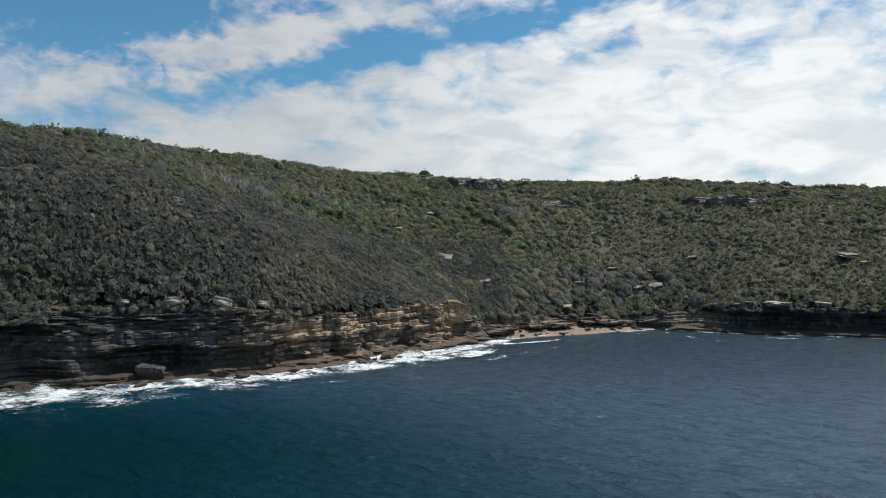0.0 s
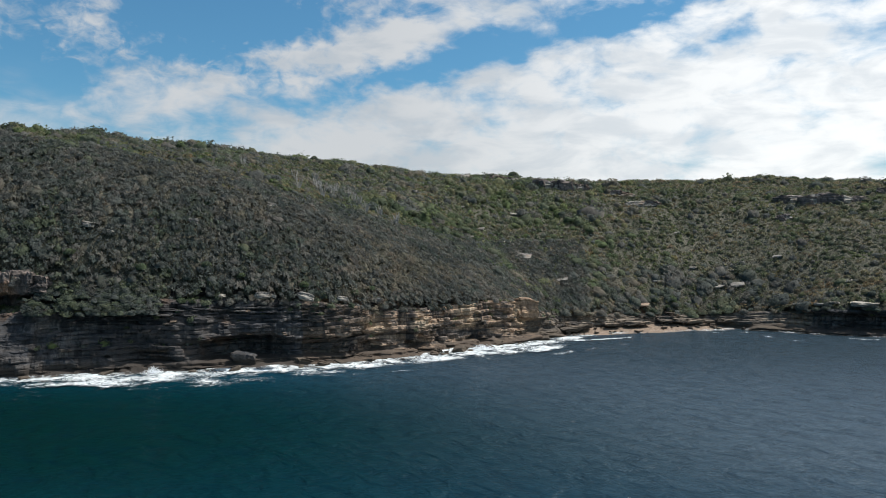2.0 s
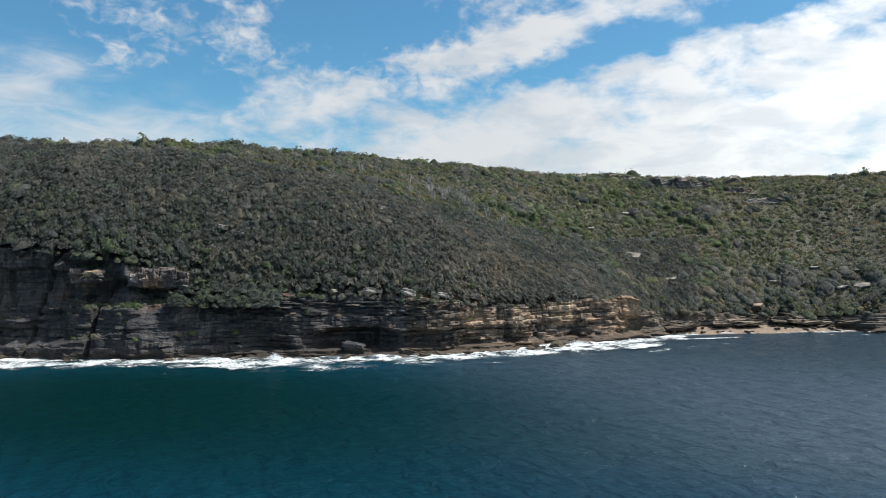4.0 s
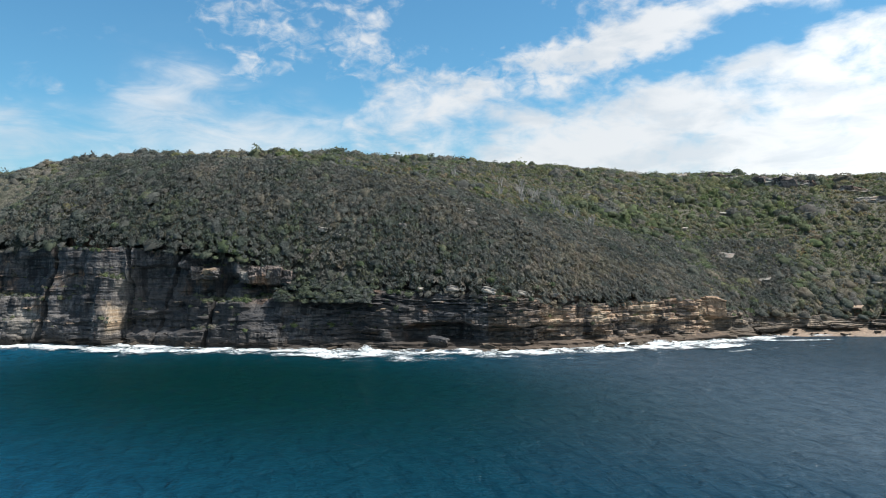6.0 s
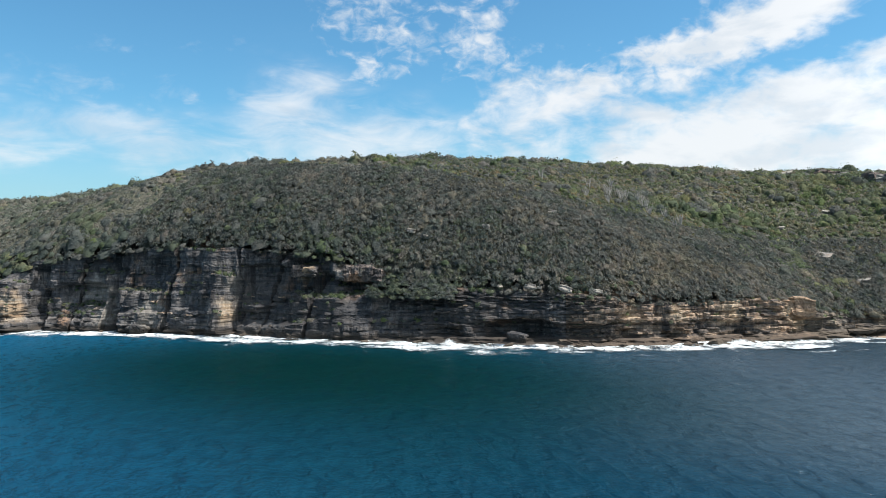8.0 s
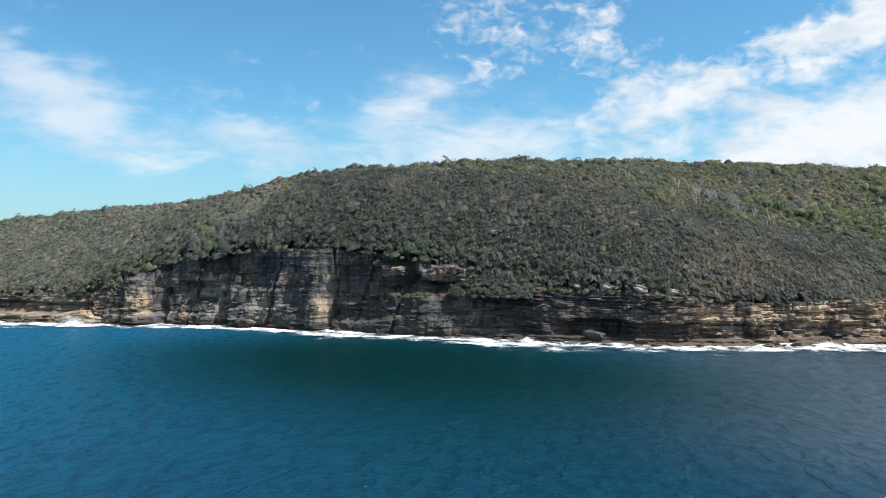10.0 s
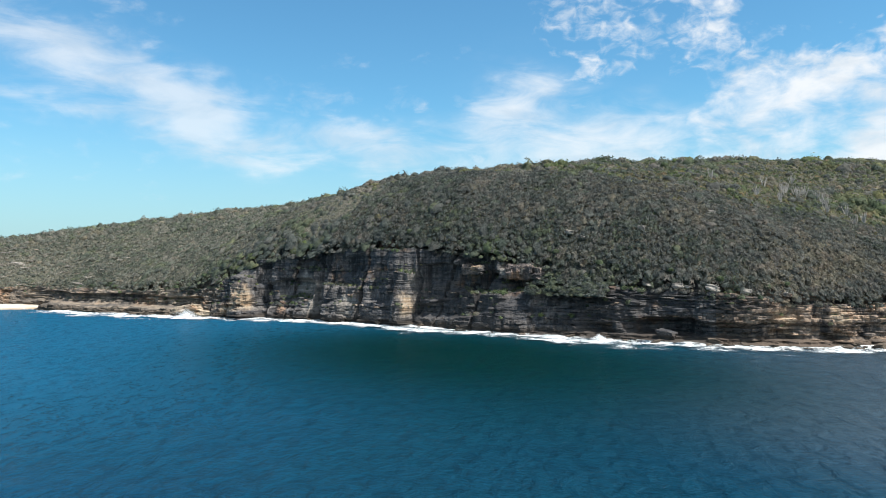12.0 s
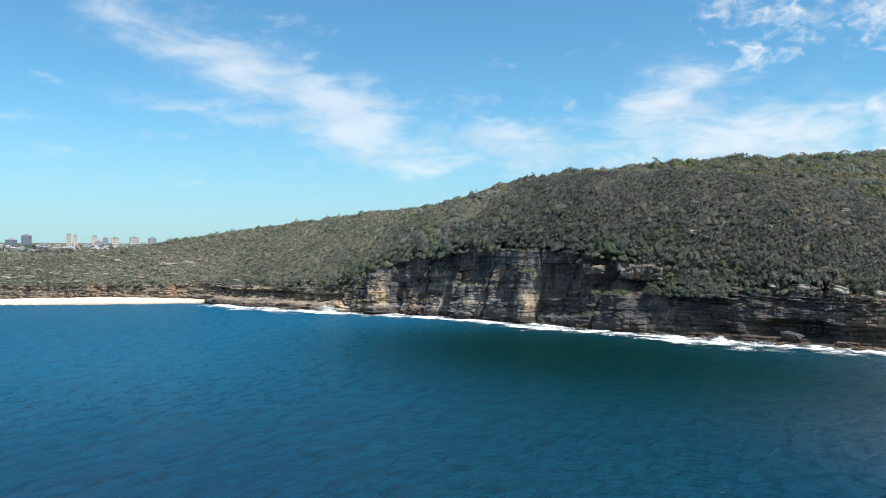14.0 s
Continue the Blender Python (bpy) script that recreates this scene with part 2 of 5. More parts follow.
ROCK = sandstone("sandstone", (0.46, 0.33, 0.232), (0.205, 0.172, 0.148), 1.0, broad=0.5,
                 scars=((3, 204, 9.5, 7.0, True), (-12, 186, 9.5, 4, True), (-22, 172, 8, 3, True), (-33, 163, 8.5, 2.5, True)), shade_spots=((-46, 151, 3.5, 11),), washed=(0.075, 0.058, 0.045))
# dark stains, with the cliffs' shade and its blue cast put into the colour
ROCK_DARK = sandstone("stained sandstone with painted shade", (0.175, 0.160, 0.150), (0.080, 0.083, 0.090), 1.0, broad=0.72,
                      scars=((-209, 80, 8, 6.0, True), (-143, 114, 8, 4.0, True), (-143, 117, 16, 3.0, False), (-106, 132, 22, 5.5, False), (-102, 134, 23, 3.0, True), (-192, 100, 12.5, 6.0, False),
                             (-168, 105, 5, 5.5, False), (-186, 99, 4.5, 4.5, False), (-214, 76, 3, 3.5, True), (-121, 124, 21, 3.5, True)), shade_spots=((-72, 137, 3, 16), (-112, 123, 5, 13), (-130, 120, 12, 8)))
ROCK_PALE = sandstone("weathered sandstone", (0.46, 0.41, 0.345), (0.30, 0.275, 0.245), 0.35, wet=False)
ROCK_SHORE = sandstone("shore sandstone", (0.30, 0.24, 0.18), (0.165, 0.142, 0.12), 0.8, washed=(0.085, 0.068, 0.052))
ROCK_BLUSH = sandstone("blush sandstone", (0.27, 0.215, 0.185), (0.145, 0.125, 0.115), 0.85, wet=False)
ROCK_ORANGE = sandstone("orange sandstone", (0.52, 0.36, 0.235), (0.36, 0.25, 0.17), 0.45, wet=False)
ROCK_CREAM = sandstone("cream sandstone", (0.52, 0.42, 0.30), (0.34, 0.27, 0.20), 0.35, wet=False)
SCRUB = leaves("grey green scrub", (0.075, 0.085, 0.083), (0.115, 0.124, 0.117), (0.165, 0.171, 0.157), (0.165, 0.150, 0.135), 0.55, 0.05, 0.48)
GREEN = leaves("green gully shrubs", (0.066, 0.084, 0.060), (0.110, 0.132, 0.082), (0.158, 0.180, 0.102), (0.17, 0.155, 0.115), 0.5)
HEATH = leaves("olive heath", (0.080, 0.090, 0.066), (0.135, 0.142, 0.096), (0.205, 0.200, 0.124), (0.19, 0.145, 0.11), 0.75, 0.055, 0.55)
HEATH_WEST = leaves("pale western heath", (0.100, 0.108, 0.096), (0.160, 0.165, 0.142), (0.225, 0.226, 0.196), (0.22, 0.195, 0.165), 0.45)
BARK = plain("bark", (0.10, 0.085, 0.07))

made, n = material("soil and litter")
p = n.place()
low = n.ramp(n.noise(p, 0.16, 6, 0.7), [(0.3, (0.075, 0.078, 0.058)), (0.5, (0.125, 0.118, 0.090)), (0.7, (0.180, 0.160, 0.128))])
tone = n.mix(n.step(n.noise(p, 1.1, 7, 0.72), 0.36, 0.6, 0.7, 0.0), low, (0.040, 0.046, 0.030, 1))
n.finish(n.surface(tone, 0.95, n.bump(n.noise(p, 1.1, 7, 0.72), 1.0, 0.9), 0.1))
SOIL = made

made, n = material("beach sand")
p = n.place()
high = n.node("ShaderNodeSeparateXYZ")
n.link(p, high.inputs[0])
tone = n.mix(n.step(high.outputs[2], 0.25, 0.8), (0.30, 0.235, 0.155, 1), n.ramp(n.noise(p, 0.5, 6, 0.6), [(0.3, (0.44, 0.37, 0.295)), (0.7, (0.54, 0.46, 0.38))]))
n.finish(n.surface(tone, 0.9, n.bump(n.noise(p, 2.0, 5, 0.6), 0.3, 0.15), 0.15))
SAND = made

SHINGLE = plain("tan shingle", (0.215, 0.160, 0.118), 0.95, 0.45, 1.4)

made, n = material("sea water")
p = n.place()
turned = n.node("ShaderNodeMapping")
turned.inputs["Rotation"].default_value = (0, 0, radians(38))
n.link(p, turned.inputs["Vector"])
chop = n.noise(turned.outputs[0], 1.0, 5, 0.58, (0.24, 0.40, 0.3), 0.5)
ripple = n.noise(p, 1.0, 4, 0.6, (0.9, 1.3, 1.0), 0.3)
swell = n.noise(turned.outputs[0], 1.0, 2, 0.5, (0.045, 0.11, 0.1))
patch = n.noise(p, 0.012, 3, 0.5)
gust = n.noise(p, 1.0, 3, 0.6, (0.02, 0.035, 0.03), 0.6)
at = n.node("ShaderNodeSeparateXYZ")
n.link(p, at.inputs[0])
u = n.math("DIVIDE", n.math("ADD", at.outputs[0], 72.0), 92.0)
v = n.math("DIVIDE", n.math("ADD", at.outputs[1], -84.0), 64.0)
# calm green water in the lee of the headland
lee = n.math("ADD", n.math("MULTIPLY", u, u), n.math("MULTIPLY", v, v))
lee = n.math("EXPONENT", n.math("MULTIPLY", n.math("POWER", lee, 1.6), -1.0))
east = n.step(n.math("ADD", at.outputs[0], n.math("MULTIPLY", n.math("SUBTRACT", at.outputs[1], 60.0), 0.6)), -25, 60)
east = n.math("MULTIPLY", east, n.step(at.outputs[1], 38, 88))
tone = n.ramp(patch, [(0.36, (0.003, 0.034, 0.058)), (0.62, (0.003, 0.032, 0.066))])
# sky reflection put into the base colour: lighter blue west, grey sheen east
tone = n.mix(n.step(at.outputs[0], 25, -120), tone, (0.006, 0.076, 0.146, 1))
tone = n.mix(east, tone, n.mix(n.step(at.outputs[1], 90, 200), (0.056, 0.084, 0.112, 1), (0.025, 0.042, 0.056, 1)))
# green, and darkened by the hill's reflection put into the colour
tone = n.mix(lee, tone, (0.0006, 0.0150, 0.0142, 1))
# wave shading put into the colour: troughs darker than the crests
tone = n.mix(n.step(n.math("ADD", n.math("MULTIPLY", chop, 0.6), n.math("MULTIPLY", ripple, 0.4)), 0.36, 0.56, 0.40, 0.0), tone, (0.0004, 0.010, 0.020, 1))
relief = n.math("ADD", n.math("ADD", n.math("MULTIPLY", chop, 2.6), n.math("MULTIPLY", ripple, n.step(gust, 0.35, 0.7, 0.55, 0.95))), n.math("MULTIPLY", swell, 1.2))
relief = n.math("MULTIPLY", relief, n.math("SUBTRACT", 1.15, n.math("MULTIPLY", lee, 0.15)))
slope = n.bump(relief, 1.0, 0.45)
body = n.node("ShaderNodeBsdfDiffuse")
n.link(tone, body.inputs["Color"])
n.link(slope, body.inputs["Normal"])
gloss = n.node("ShaderNodeBsdfGlossy")
gloss.inputs["Roughness"].default_value = 0.14
n.link(slope, gloss.inputs["Normal"])
angle = n.node("ShaderNodeFresnel")
angle.inputs["IOR"].default_value = 1.33
n.link(slope, angle.inputs["Normal"])
share = n.math("MINIMUM", n.math("MULTIPLY", angle.outputs[0], 0.55), n.math("ADD", 0.15, n.math("MULTIPLY", east, 0.15)))
both = n.node("ShaderNodeMixShader")
n.link(n.math("MULTIPLY", share, n.math("SUBTRACT", 1.0, n.math("MULTIPLY", lee, 0.45))), both.inputs[0])
n.link(body.outputs[0], both.inputs[1])
n.link(gloss.outputs[0], both.inputs[2])
n.finish(both.outputs[0])
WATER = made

made, n = material("sea foam")
p = n.place()
here = n.node("ShaderNodeAttribute", attribute_name="cover").outputs["Fac"]
lace = n.noise(p, 1.0, 8, 0.70, (0.55, 0.55, 0.55), 1.4)
web = n.math("SUBTRACT", 1.0, n.math("MULTIPLY", n.math("ABSOLUTE", n.math("SUBTRACT", n.noise(p, 0.62, 5, 0.6, None, 1.2), 0.5)), 5.0))
lumps = n.noise(p, 0.15, 3, 0.55)
body = n.math("ADD", n.math("ADD", n.math("MULTIPLY", lace, 0.8), n.math("MULTIPLY", n.math("SUBTRACT", lumps, 0.2), 0.75)), n.math("MULTIPLY", web, 0.10))
mask = n.step(n.math("ADD", body, n.math("MULTIPLY", here, 0.38)), 0.88, 1.22)
white = n.surface(n.ramp(lace, [(0.30, (0.48, 0.58, 0.60)), (0.5, (0.74, 0.79, 0.80)), (0.65, (0.88, 0.90, 0.90))]), 0.85, n.bump(lace, 1.0, 0.7), 0.2)
none = n.node("ShaderNodeBsdfTransparent")
both = n.node("ShaderNodeMixShader")
n.link(mask, both.inputs[0])
n.link(none.outputs[0], both.inputs[1])
n.link(white, both.inputs[2])
n.finish(both.outputs[0])
FOAM = made


# ---- mesh helpers ----
def sheet(name, grid, mat, smooth=False, keep=None):
    """A mesh from a grid of places (rows, columns, 3)."""
    rows, cols = grid.shape[:2]
    at = np.arange(rows * cols).reshape(rows, cols)
    faces = np.stack([at[:-1, :-1], at[:-1, 1:], at[1:, 1:], at[1:, :-1]], -1).reshape(-1, 4)
    if keep is not None:
        faces = faces[keep.reshape(-1)]
    return mesh_of(name, grid.reshape(-1, 3), faces, mat, smooth)


def mesh_of(name, verts, faces, mat, smooth=False):
    """An object from arrays of places and of faces that all have the same number of corners."""
    data = bpy.data.meshes.new(name)
    corners = faces.shape[1]
    data.vertices.add(len(verts))
    data.vertices.foreach_set("co", np.ascontiguousarray(verts, dtype=np.float32).ravel())
    data.loops.add(faces.size)
    data.loops.foreach_set("vertex_index", np.ascontiguousarray(faces, dtype=np.int32).ravel())
    data.polygons.add(len(faces))
    data.polygons.foreach_set("loop_start", np.arange(len(faces), dtype=np.int32) * corners)
    data.polygons.foreach_set("loop_total", np.full(len(faces), corners, dtype=np.int32))
    data.polygons.foreach_set("use_smooth", np.full(len(faces), smooth))
    data.materials.append(mat)
    data.update(calc_edges=True)
    data.validate()
    return new(name, data)


def part(name, bm, mat, parent=None, label=""):
    data = bpy.data.meshes.new(name)
    bm.to_mesh(data)
    bm.free()
    data.materials.append(mat)
    ob = new(name, data)
    if parent:
        ob.parent = parent
    return tagged(ob, label)


def hashed(a, b=0.0):
    """Random numbers from 0 to 1 that depend on a and b alone."""
    v = np.sin(np.asarray(a) * 127.1 + np.asarray(b) * 311.7) * 43758.5453
    return v - np.floor(v)


def wave1(x, seed=0.0):
    """Smooth noise along a line, from -1 to 1."""
    i = np.floor(x)
    f = x - i
    f = f * f * (3 - 2 * f)
    return (hashed(i, seed) * (1 - f) + hashed(i + 1, seed) * f) * 2 - 1


def wave2(x, y, seed=0.0):
    """Smooth noise over a plane, from -1 to 1."""
    i, j = np.floor(x), np.floor(y)
    f, g = x - i, y - j
    f, g = f * f * (3 - 2 * f), g * g * (3 - 2 * g)
    h = lambda a, b: hashed(a + 57.31 * b, seed)
    low = h(i, j) * (1 - f) + h(i + 1, j) * f
    high = h(i, j + 1) * (1 - f) + h(i + 1, j + 1) * f
    return (low * (1 - g) + high * g) * 2 - 1


def smooth(v, low, high):
    t = np.clip((v - low) / (high - low), 0, 1)
    return t * t * (3 - 2 * t)


# ---- plan: the shore, and the height of the land ----
SHORE = [(330, 150), (200, 185), (128, 217), (105, 225), (90, 230), (80, 240), (69, 242), (57, 238), (38, 230), (24, 223), (10, 211),
         (1, 196), (-8, 185), (-18, 171), (-28, 160), (-42, 149), (-60, 142), (-76, 134), (-91, 129.3), (-98, 127), (-120, 119), (-143, 113),
         (-167, 104), (-190, 96), (-204, 84), (-219, 68), (-252, 50), (-296, 31), (-321, 20), (-331, -20), (-340, -46), (-353, -73),
         (-375, -130), (-420, -220)]
CLIFF_TOP = [9, 9, 8, 8, 8, 6, 4.5, 4.5, 5, 5.5, 8, 12.5, 12.5, 11.5, 11.5, 14, 14.5, 14.5, 16.5, 20.5, 26, 27, 27, 25.5, 23, 12, 10, 10, 9.5, 9.5, 9.5, 9.5, 9.5, 9]
SET_BACK = [4, 4, 3.5, 3.5, 4, 7, 10, 11, 11, 10, 6, 5, 5, 5, 5, 6, 7, 8, 9, 9, 7, 5, 4.5, 4.5, 5, 8, 9, 9, 12, 16, 16, 16, 16, 14]
# Heights of the hills every 70 m, from the sea inland.
HILLS_X, HILLS_Y, HILLS_STEP = -500, -110, 70
HILLS = np.array([
    (32, 34, 19, 8, 4, 3, 5, 4, -1, -11, -24),
    (21, 34, 26, 19, 19, 22, 22, 16, 6, -7, -22),
    (27, 49, 46, 33, 36, 41, 38, 27, 11, -4, -17),
    (38, 56, 61, 52, 55, 58, 52, 30, 10, -1, -6),
    (46, 55, 64, 62.5, 62.5, 63.5, 55, 23, 5, 6, 13),
    (51, 55, 59, 58.5, 59.5, 69.5, 56.5, 17, 9, 23, 36),
    (54, 54, 55, 55, 60, 73, 70.5, 50, 44.5, 49.5, 52.5),
    (55, 53, 52, 54, 58, 64, 68, 67, 64, 65, 57)], float)

shore = np.array(SHORE, float)
marks = np.concatenate([[0], np.cumsum(np.linalg.norm(np.diff(shore, axis=0), axis=1))])
S1 = np.arange(0, marks[-1], 1.0)


def eased(values):
    """Values along the shore, metre by metre, with the corners rounded off."""
    line = np.interp(S1, marks, values)
    for _ in range(3):
        line = np.convolve(np.pad(line, 3, mode="edge"), np.ones(7) / 7, "valid")
    return line


line_x, line_y, line_top, line_back = eased(shore[:, 0]), eased(shore[:, 1]), eased(CLIFF_TOP), eased(SET_BACK)
ahead_x, ahead_y = np.gradient(line_x), np.gradient(line_y)
size = np.hypot(ahead_x, ahead_y)
IN_X, IN_Y = ahead_y / size, -ahead_x / size


def from_shore(x, y):
    """For places: distance from the shore (inland positive), cliff top and set-back of the nearest shore, and its metre."""
    shape = np.shape(x)
    x, y = np.ravel(x).astype(float), np.ravel(y).astype(float)
    out = np.zeros((4, len(x)))
    for a in range(0, len(x), 4000):
        xs, ys = x[a:a + 4000, None], y[a:a + 4000, None]
        d = np.hypot(xs - line_x, ys - line_y)
        i = d.argmin(1)
        near = d[np.arange(len(i)), i]
        w = np.exp(-(d - near[:, None]) / 6)
        w /= w.sum(1)[:, None]
        side = np.sign((xs[:, 0] - line_x[i]) * IN_X[i] + (ys[:, 0] - line_y[i]) * IN_Y[i])
        out[:, a:a + 4000] = near * side, w @ line_top, w @ line_back, i
    return [o.reshape(shape) for o in out]


def hills(x, y):
    """The land's height inland, a bicubic spline through HILLS."""
    ny, nx = HILLS.shape
    u = np.clip((x - HILLS_X) / HILLS_STEP, 0, nx - 1 - 1e-6)
    v = np.clip((y - HILLS_Y) / HILLS_STEP, 0, ny - 1 - 1e-6)
    iu, iv = u.astype(int), v.astype(int)
    spline = lambda t: ((1 - t) ** 3 / 6, (3 * t ** 3 - 6 * t * t + 4) / 6, (-3 * t ** 3 + 3 * t * t + 3 * t + 1) / 6, t ** 3 / 6)
    bu, bv = spline(u - iu), spline(v - iv)
    total = np.zeros(np.shape(x))
    for a in range(4):
        for c in range(4):
            total += bu[a] * bv[c] * HILLS[np.clip(iv + c - 1, 0, ny - 1), np.clip(iu + a - 1, 0, nx - 1)]
    return total


def land(x, y, full=False):
    """The height of the ground above the cliffs."""
    d, top, back, metre = from_shore(x, y)
    reach = np.clip(18 + (-205 - x) * 0.4, 18, 65)
    q = np.exp(-np.maximum(d - back, 0) / reach)
    z = q * top + (1 - q) * hills(x, y)
    z = z + (1 - q) * (1.3 * wave2(x / 23, y / 23, 3) + 0.6 * wave2(x / 9, y / 9, 5))
    return (z, d, top, back, metre) if full else z


# Pale blocks and slabs that lie bare among the scrub: x, y, width.
BARE_HILL = [(-50.8, 146.3, 2.2), (-52.6, 144.6, 4.4), (-43.6, 147.6, 5.0), (-37, 153.5, 3.2), (-30, 161, 3.2), (-61, 142.7, 2.0), (-54, 252, 3.6), (-43, 279, 3.8), (-62, 175, 4.0),
             (-75, 157, 4.2), (-77, 144, 1.8), (-95, 146, 4.4), (-90, 147, 2.6), (-95, 160, 1.8), (-105, 145, 1.9), (-110, 158, 1.6),
             (-117, 136, 2.4), (-30, 263, 2.2), (-82, 247, 2.2), (-32, 300, 3.0), (-48, 199, 1.8), (-52, 262, 3.4), (-18, 255, 2.4)]
BARE_GULLY = [(-6, 262, 3.0), (0, 254, 5.8), (-25, 283, 2.4), (-19, 304, 2.5), (-5, 291, 3.3), (13, 245, 4.8), (40, 246, 4.7), (59, 291, 2.4),
              (74, 260, 4.9), (68, 260, 3.9), (135, 248, 7.5), (138, 243, 3.7), (162, 351, 6.4), (61, 269, 2.9), (47, 260, 2.8), (31, 276, 2.0),
              (90, 269, 3.3), (105, 245, 2.4), (117, 234, 2.6), (74, 267, 2.2), (-16, 266, 3.0), (-33, 355, 6.8)]
BARE_WEST = [(-380, -62, 13.7), (-382, -71, 9.3), (-380, -49, 8.2), (-392, -56, 7.1), (-405, -34, 6.1), (-388, -15, 8.3), (-369, -9, 5.8),
             (-365, 10, 11.0), (-362, 21, 8.5), (-365, -22, 5.6), (-352, -6, 6.8), (-371, -42, 6.2), (-405, -69, 6.5), (-344, 41, 5.1),
             (-318, 61, 5.5), (-387, -30, 3.9), (-380, -37, 5.1), (-369, -16, 4.5), (-408, -61, 4.6), (-380, 2, 3.3), (-396, -74, 5.1),
             (-357, -12, 5.0), (-403, -25, 2.7), (-349, 12, 4.4), (-391, -64, 5.1), (-395, -40, 3.3), (-371, -3, 3.9), (-356, 3, 3.8)]
# Broken rock bands across the slopes: x, y, width.
BANDS = [(-13, 354, 11.8), (11, 335, 15.4), (23, 338, 8.8), (41, 331, 8.6), (49, 317, 13.1), (108, 313, 9.6), (119, 307, 16.4), (130, 308, 11.8),
         (100, 295, 5.0), (149, 320, 9.3), (163, 305, 6.4)]


# ---- ground ----
SLOPES = []


def near_ground():
    xs, ys = np.arange(-560, 262, 2.5), np.arange(-230, 470, 2.5)
    x, y = np.meshgrid(xs, ys)
    z, d, top, back, _ = land(x, y, True)
    slope_y, slope_x = np.gradient(z, 2.5)
    SLOPES.append((np.clip(slope_x, -0.75, 0.75), np.clip(slope_y, -0.75, 0.75)))
    w = smooth(d - back, 0.5, 5.0)
    z = (top - 1.7 - 6 * np.maximum(back - d, 0)) * (1 - w) + z * w
    # the soil lies lower than the foot of the thick scrub
    z = z - 0.55 * smooth(x, -185, -170) * smooth(-x, -24, -10) * (1 - smooth(d - back, 40, 55))
    ok = d > back + 1.4
    keep = ok[:-1, :-1] & ok[1:, :-1] & ok[:-1, 1:] & ok[1:, 1:]
    return tagged(sheet("ground", np.stack([x, y, z], -1), SOIL, True, keep), "dark soil and leaf litter of the headland under scrub", "ground", kind="structure")


def far_ground():
    """The land behind, out to the horizon."""
    xs, ys = np.arange(-4700, 2400, 50.0), np.arange(-1500, 4700, 50.0)
    x, y = np.meshgrid(xs, ys)
    inner = (x > -545) & (x < 250) & (y > -215) & (y < 455)
    edge = np.minimum(np.minimum(x + 560, 262 - x), np.minimum(y + 230, 470 - y))
    z = hills(x, y)
    far = smooth(-edge, 0, 500)
    z = z * (1 - far) + far * (25 + 3 * wave2(x / 300, y / 300, 8) + 0.024 * np.clip(-760 - x, 0, 1500))
    sea = (y < -260 - 0.15 * (x + 560)) & (x > -900) | (x > 330) & (y < 150 + 0.2 * (x - 330)) | (y < -700)
    z = np.where(inner, -15, z)
    z = np.where(sea, -15, z)
    keep = (np.maximum.reduce([z[:-1, :-1], z[1:, :-1], z[:-1, 1:], z[1:, 1:]]) > -14)
    return tagged(sheet("ground", np.stack([x, y, z - 0.6], -1), SOIL, True, keep), "distant scrubby coastal plain behind the headland", "ground", kind="structure")


near_ground()
far_ground()


# ---- cliffs ----
THIN_BEDS = np.concatenate([[-3.0], -3.0 + np.cumsum(0.28 + 1.0 * hashed(np.arange(50), 4.0) ** 1.7)])
THICK_BEDS = np.concatenate([[-3.0], -3.0 + np.cumsum(0.5 + 2.6 * hashed(np.arange(50), 14.0) ** 1.4)])


LEDGES, RIMS = [], []
# Buttresses, clefts and recesses of the tall cliff: from x to x, from z to z, and how far they stand back (seaward negative).
FORMS = [(-212, -205.5, -4, 16.5, -2.6), (-211, -207, -4, 10, -1.0), (-218, -214.5, -4, 6, -1.8), (-204, -201.6, 0, 22, 3.4), (-197.5, -186, 8.6, 15.5, 1.9), (-198, -183, -4, 7.4, -1.2),
         (-184.5, -180, 5, 21, 1.6), (-177, -160, -4, 7.5, -1.6), (-158, -152, 8, 22, 1.4), (-146.5, -142, -4, 19, -2.2), (-146, -143, 3, 10.5, -0.8), (-140.6, -138.8, -1, 17, 3.2),
         (-138.5, -123, 9.5, 21.5, 3.0), (-121, -116, 15, 24, -1.2), (-112, -107.5, 18.5, 24.5, -2.2), (-106, -99, 18, 23.5, -2.8), (-103, -94, -4, 5.2, -0.9), (-88, -79, -4, 7.0, -0.8)]
CAVES = ((-57.5, 7.5, 6.6, 5.5), (-41, 3.0, 5.2, 2.6), (-29.5, 2.6, 4.2, 3.2), (-20, 2.0, 3.8, 2.4), (-75, 5.0, 4.6, 1.8))


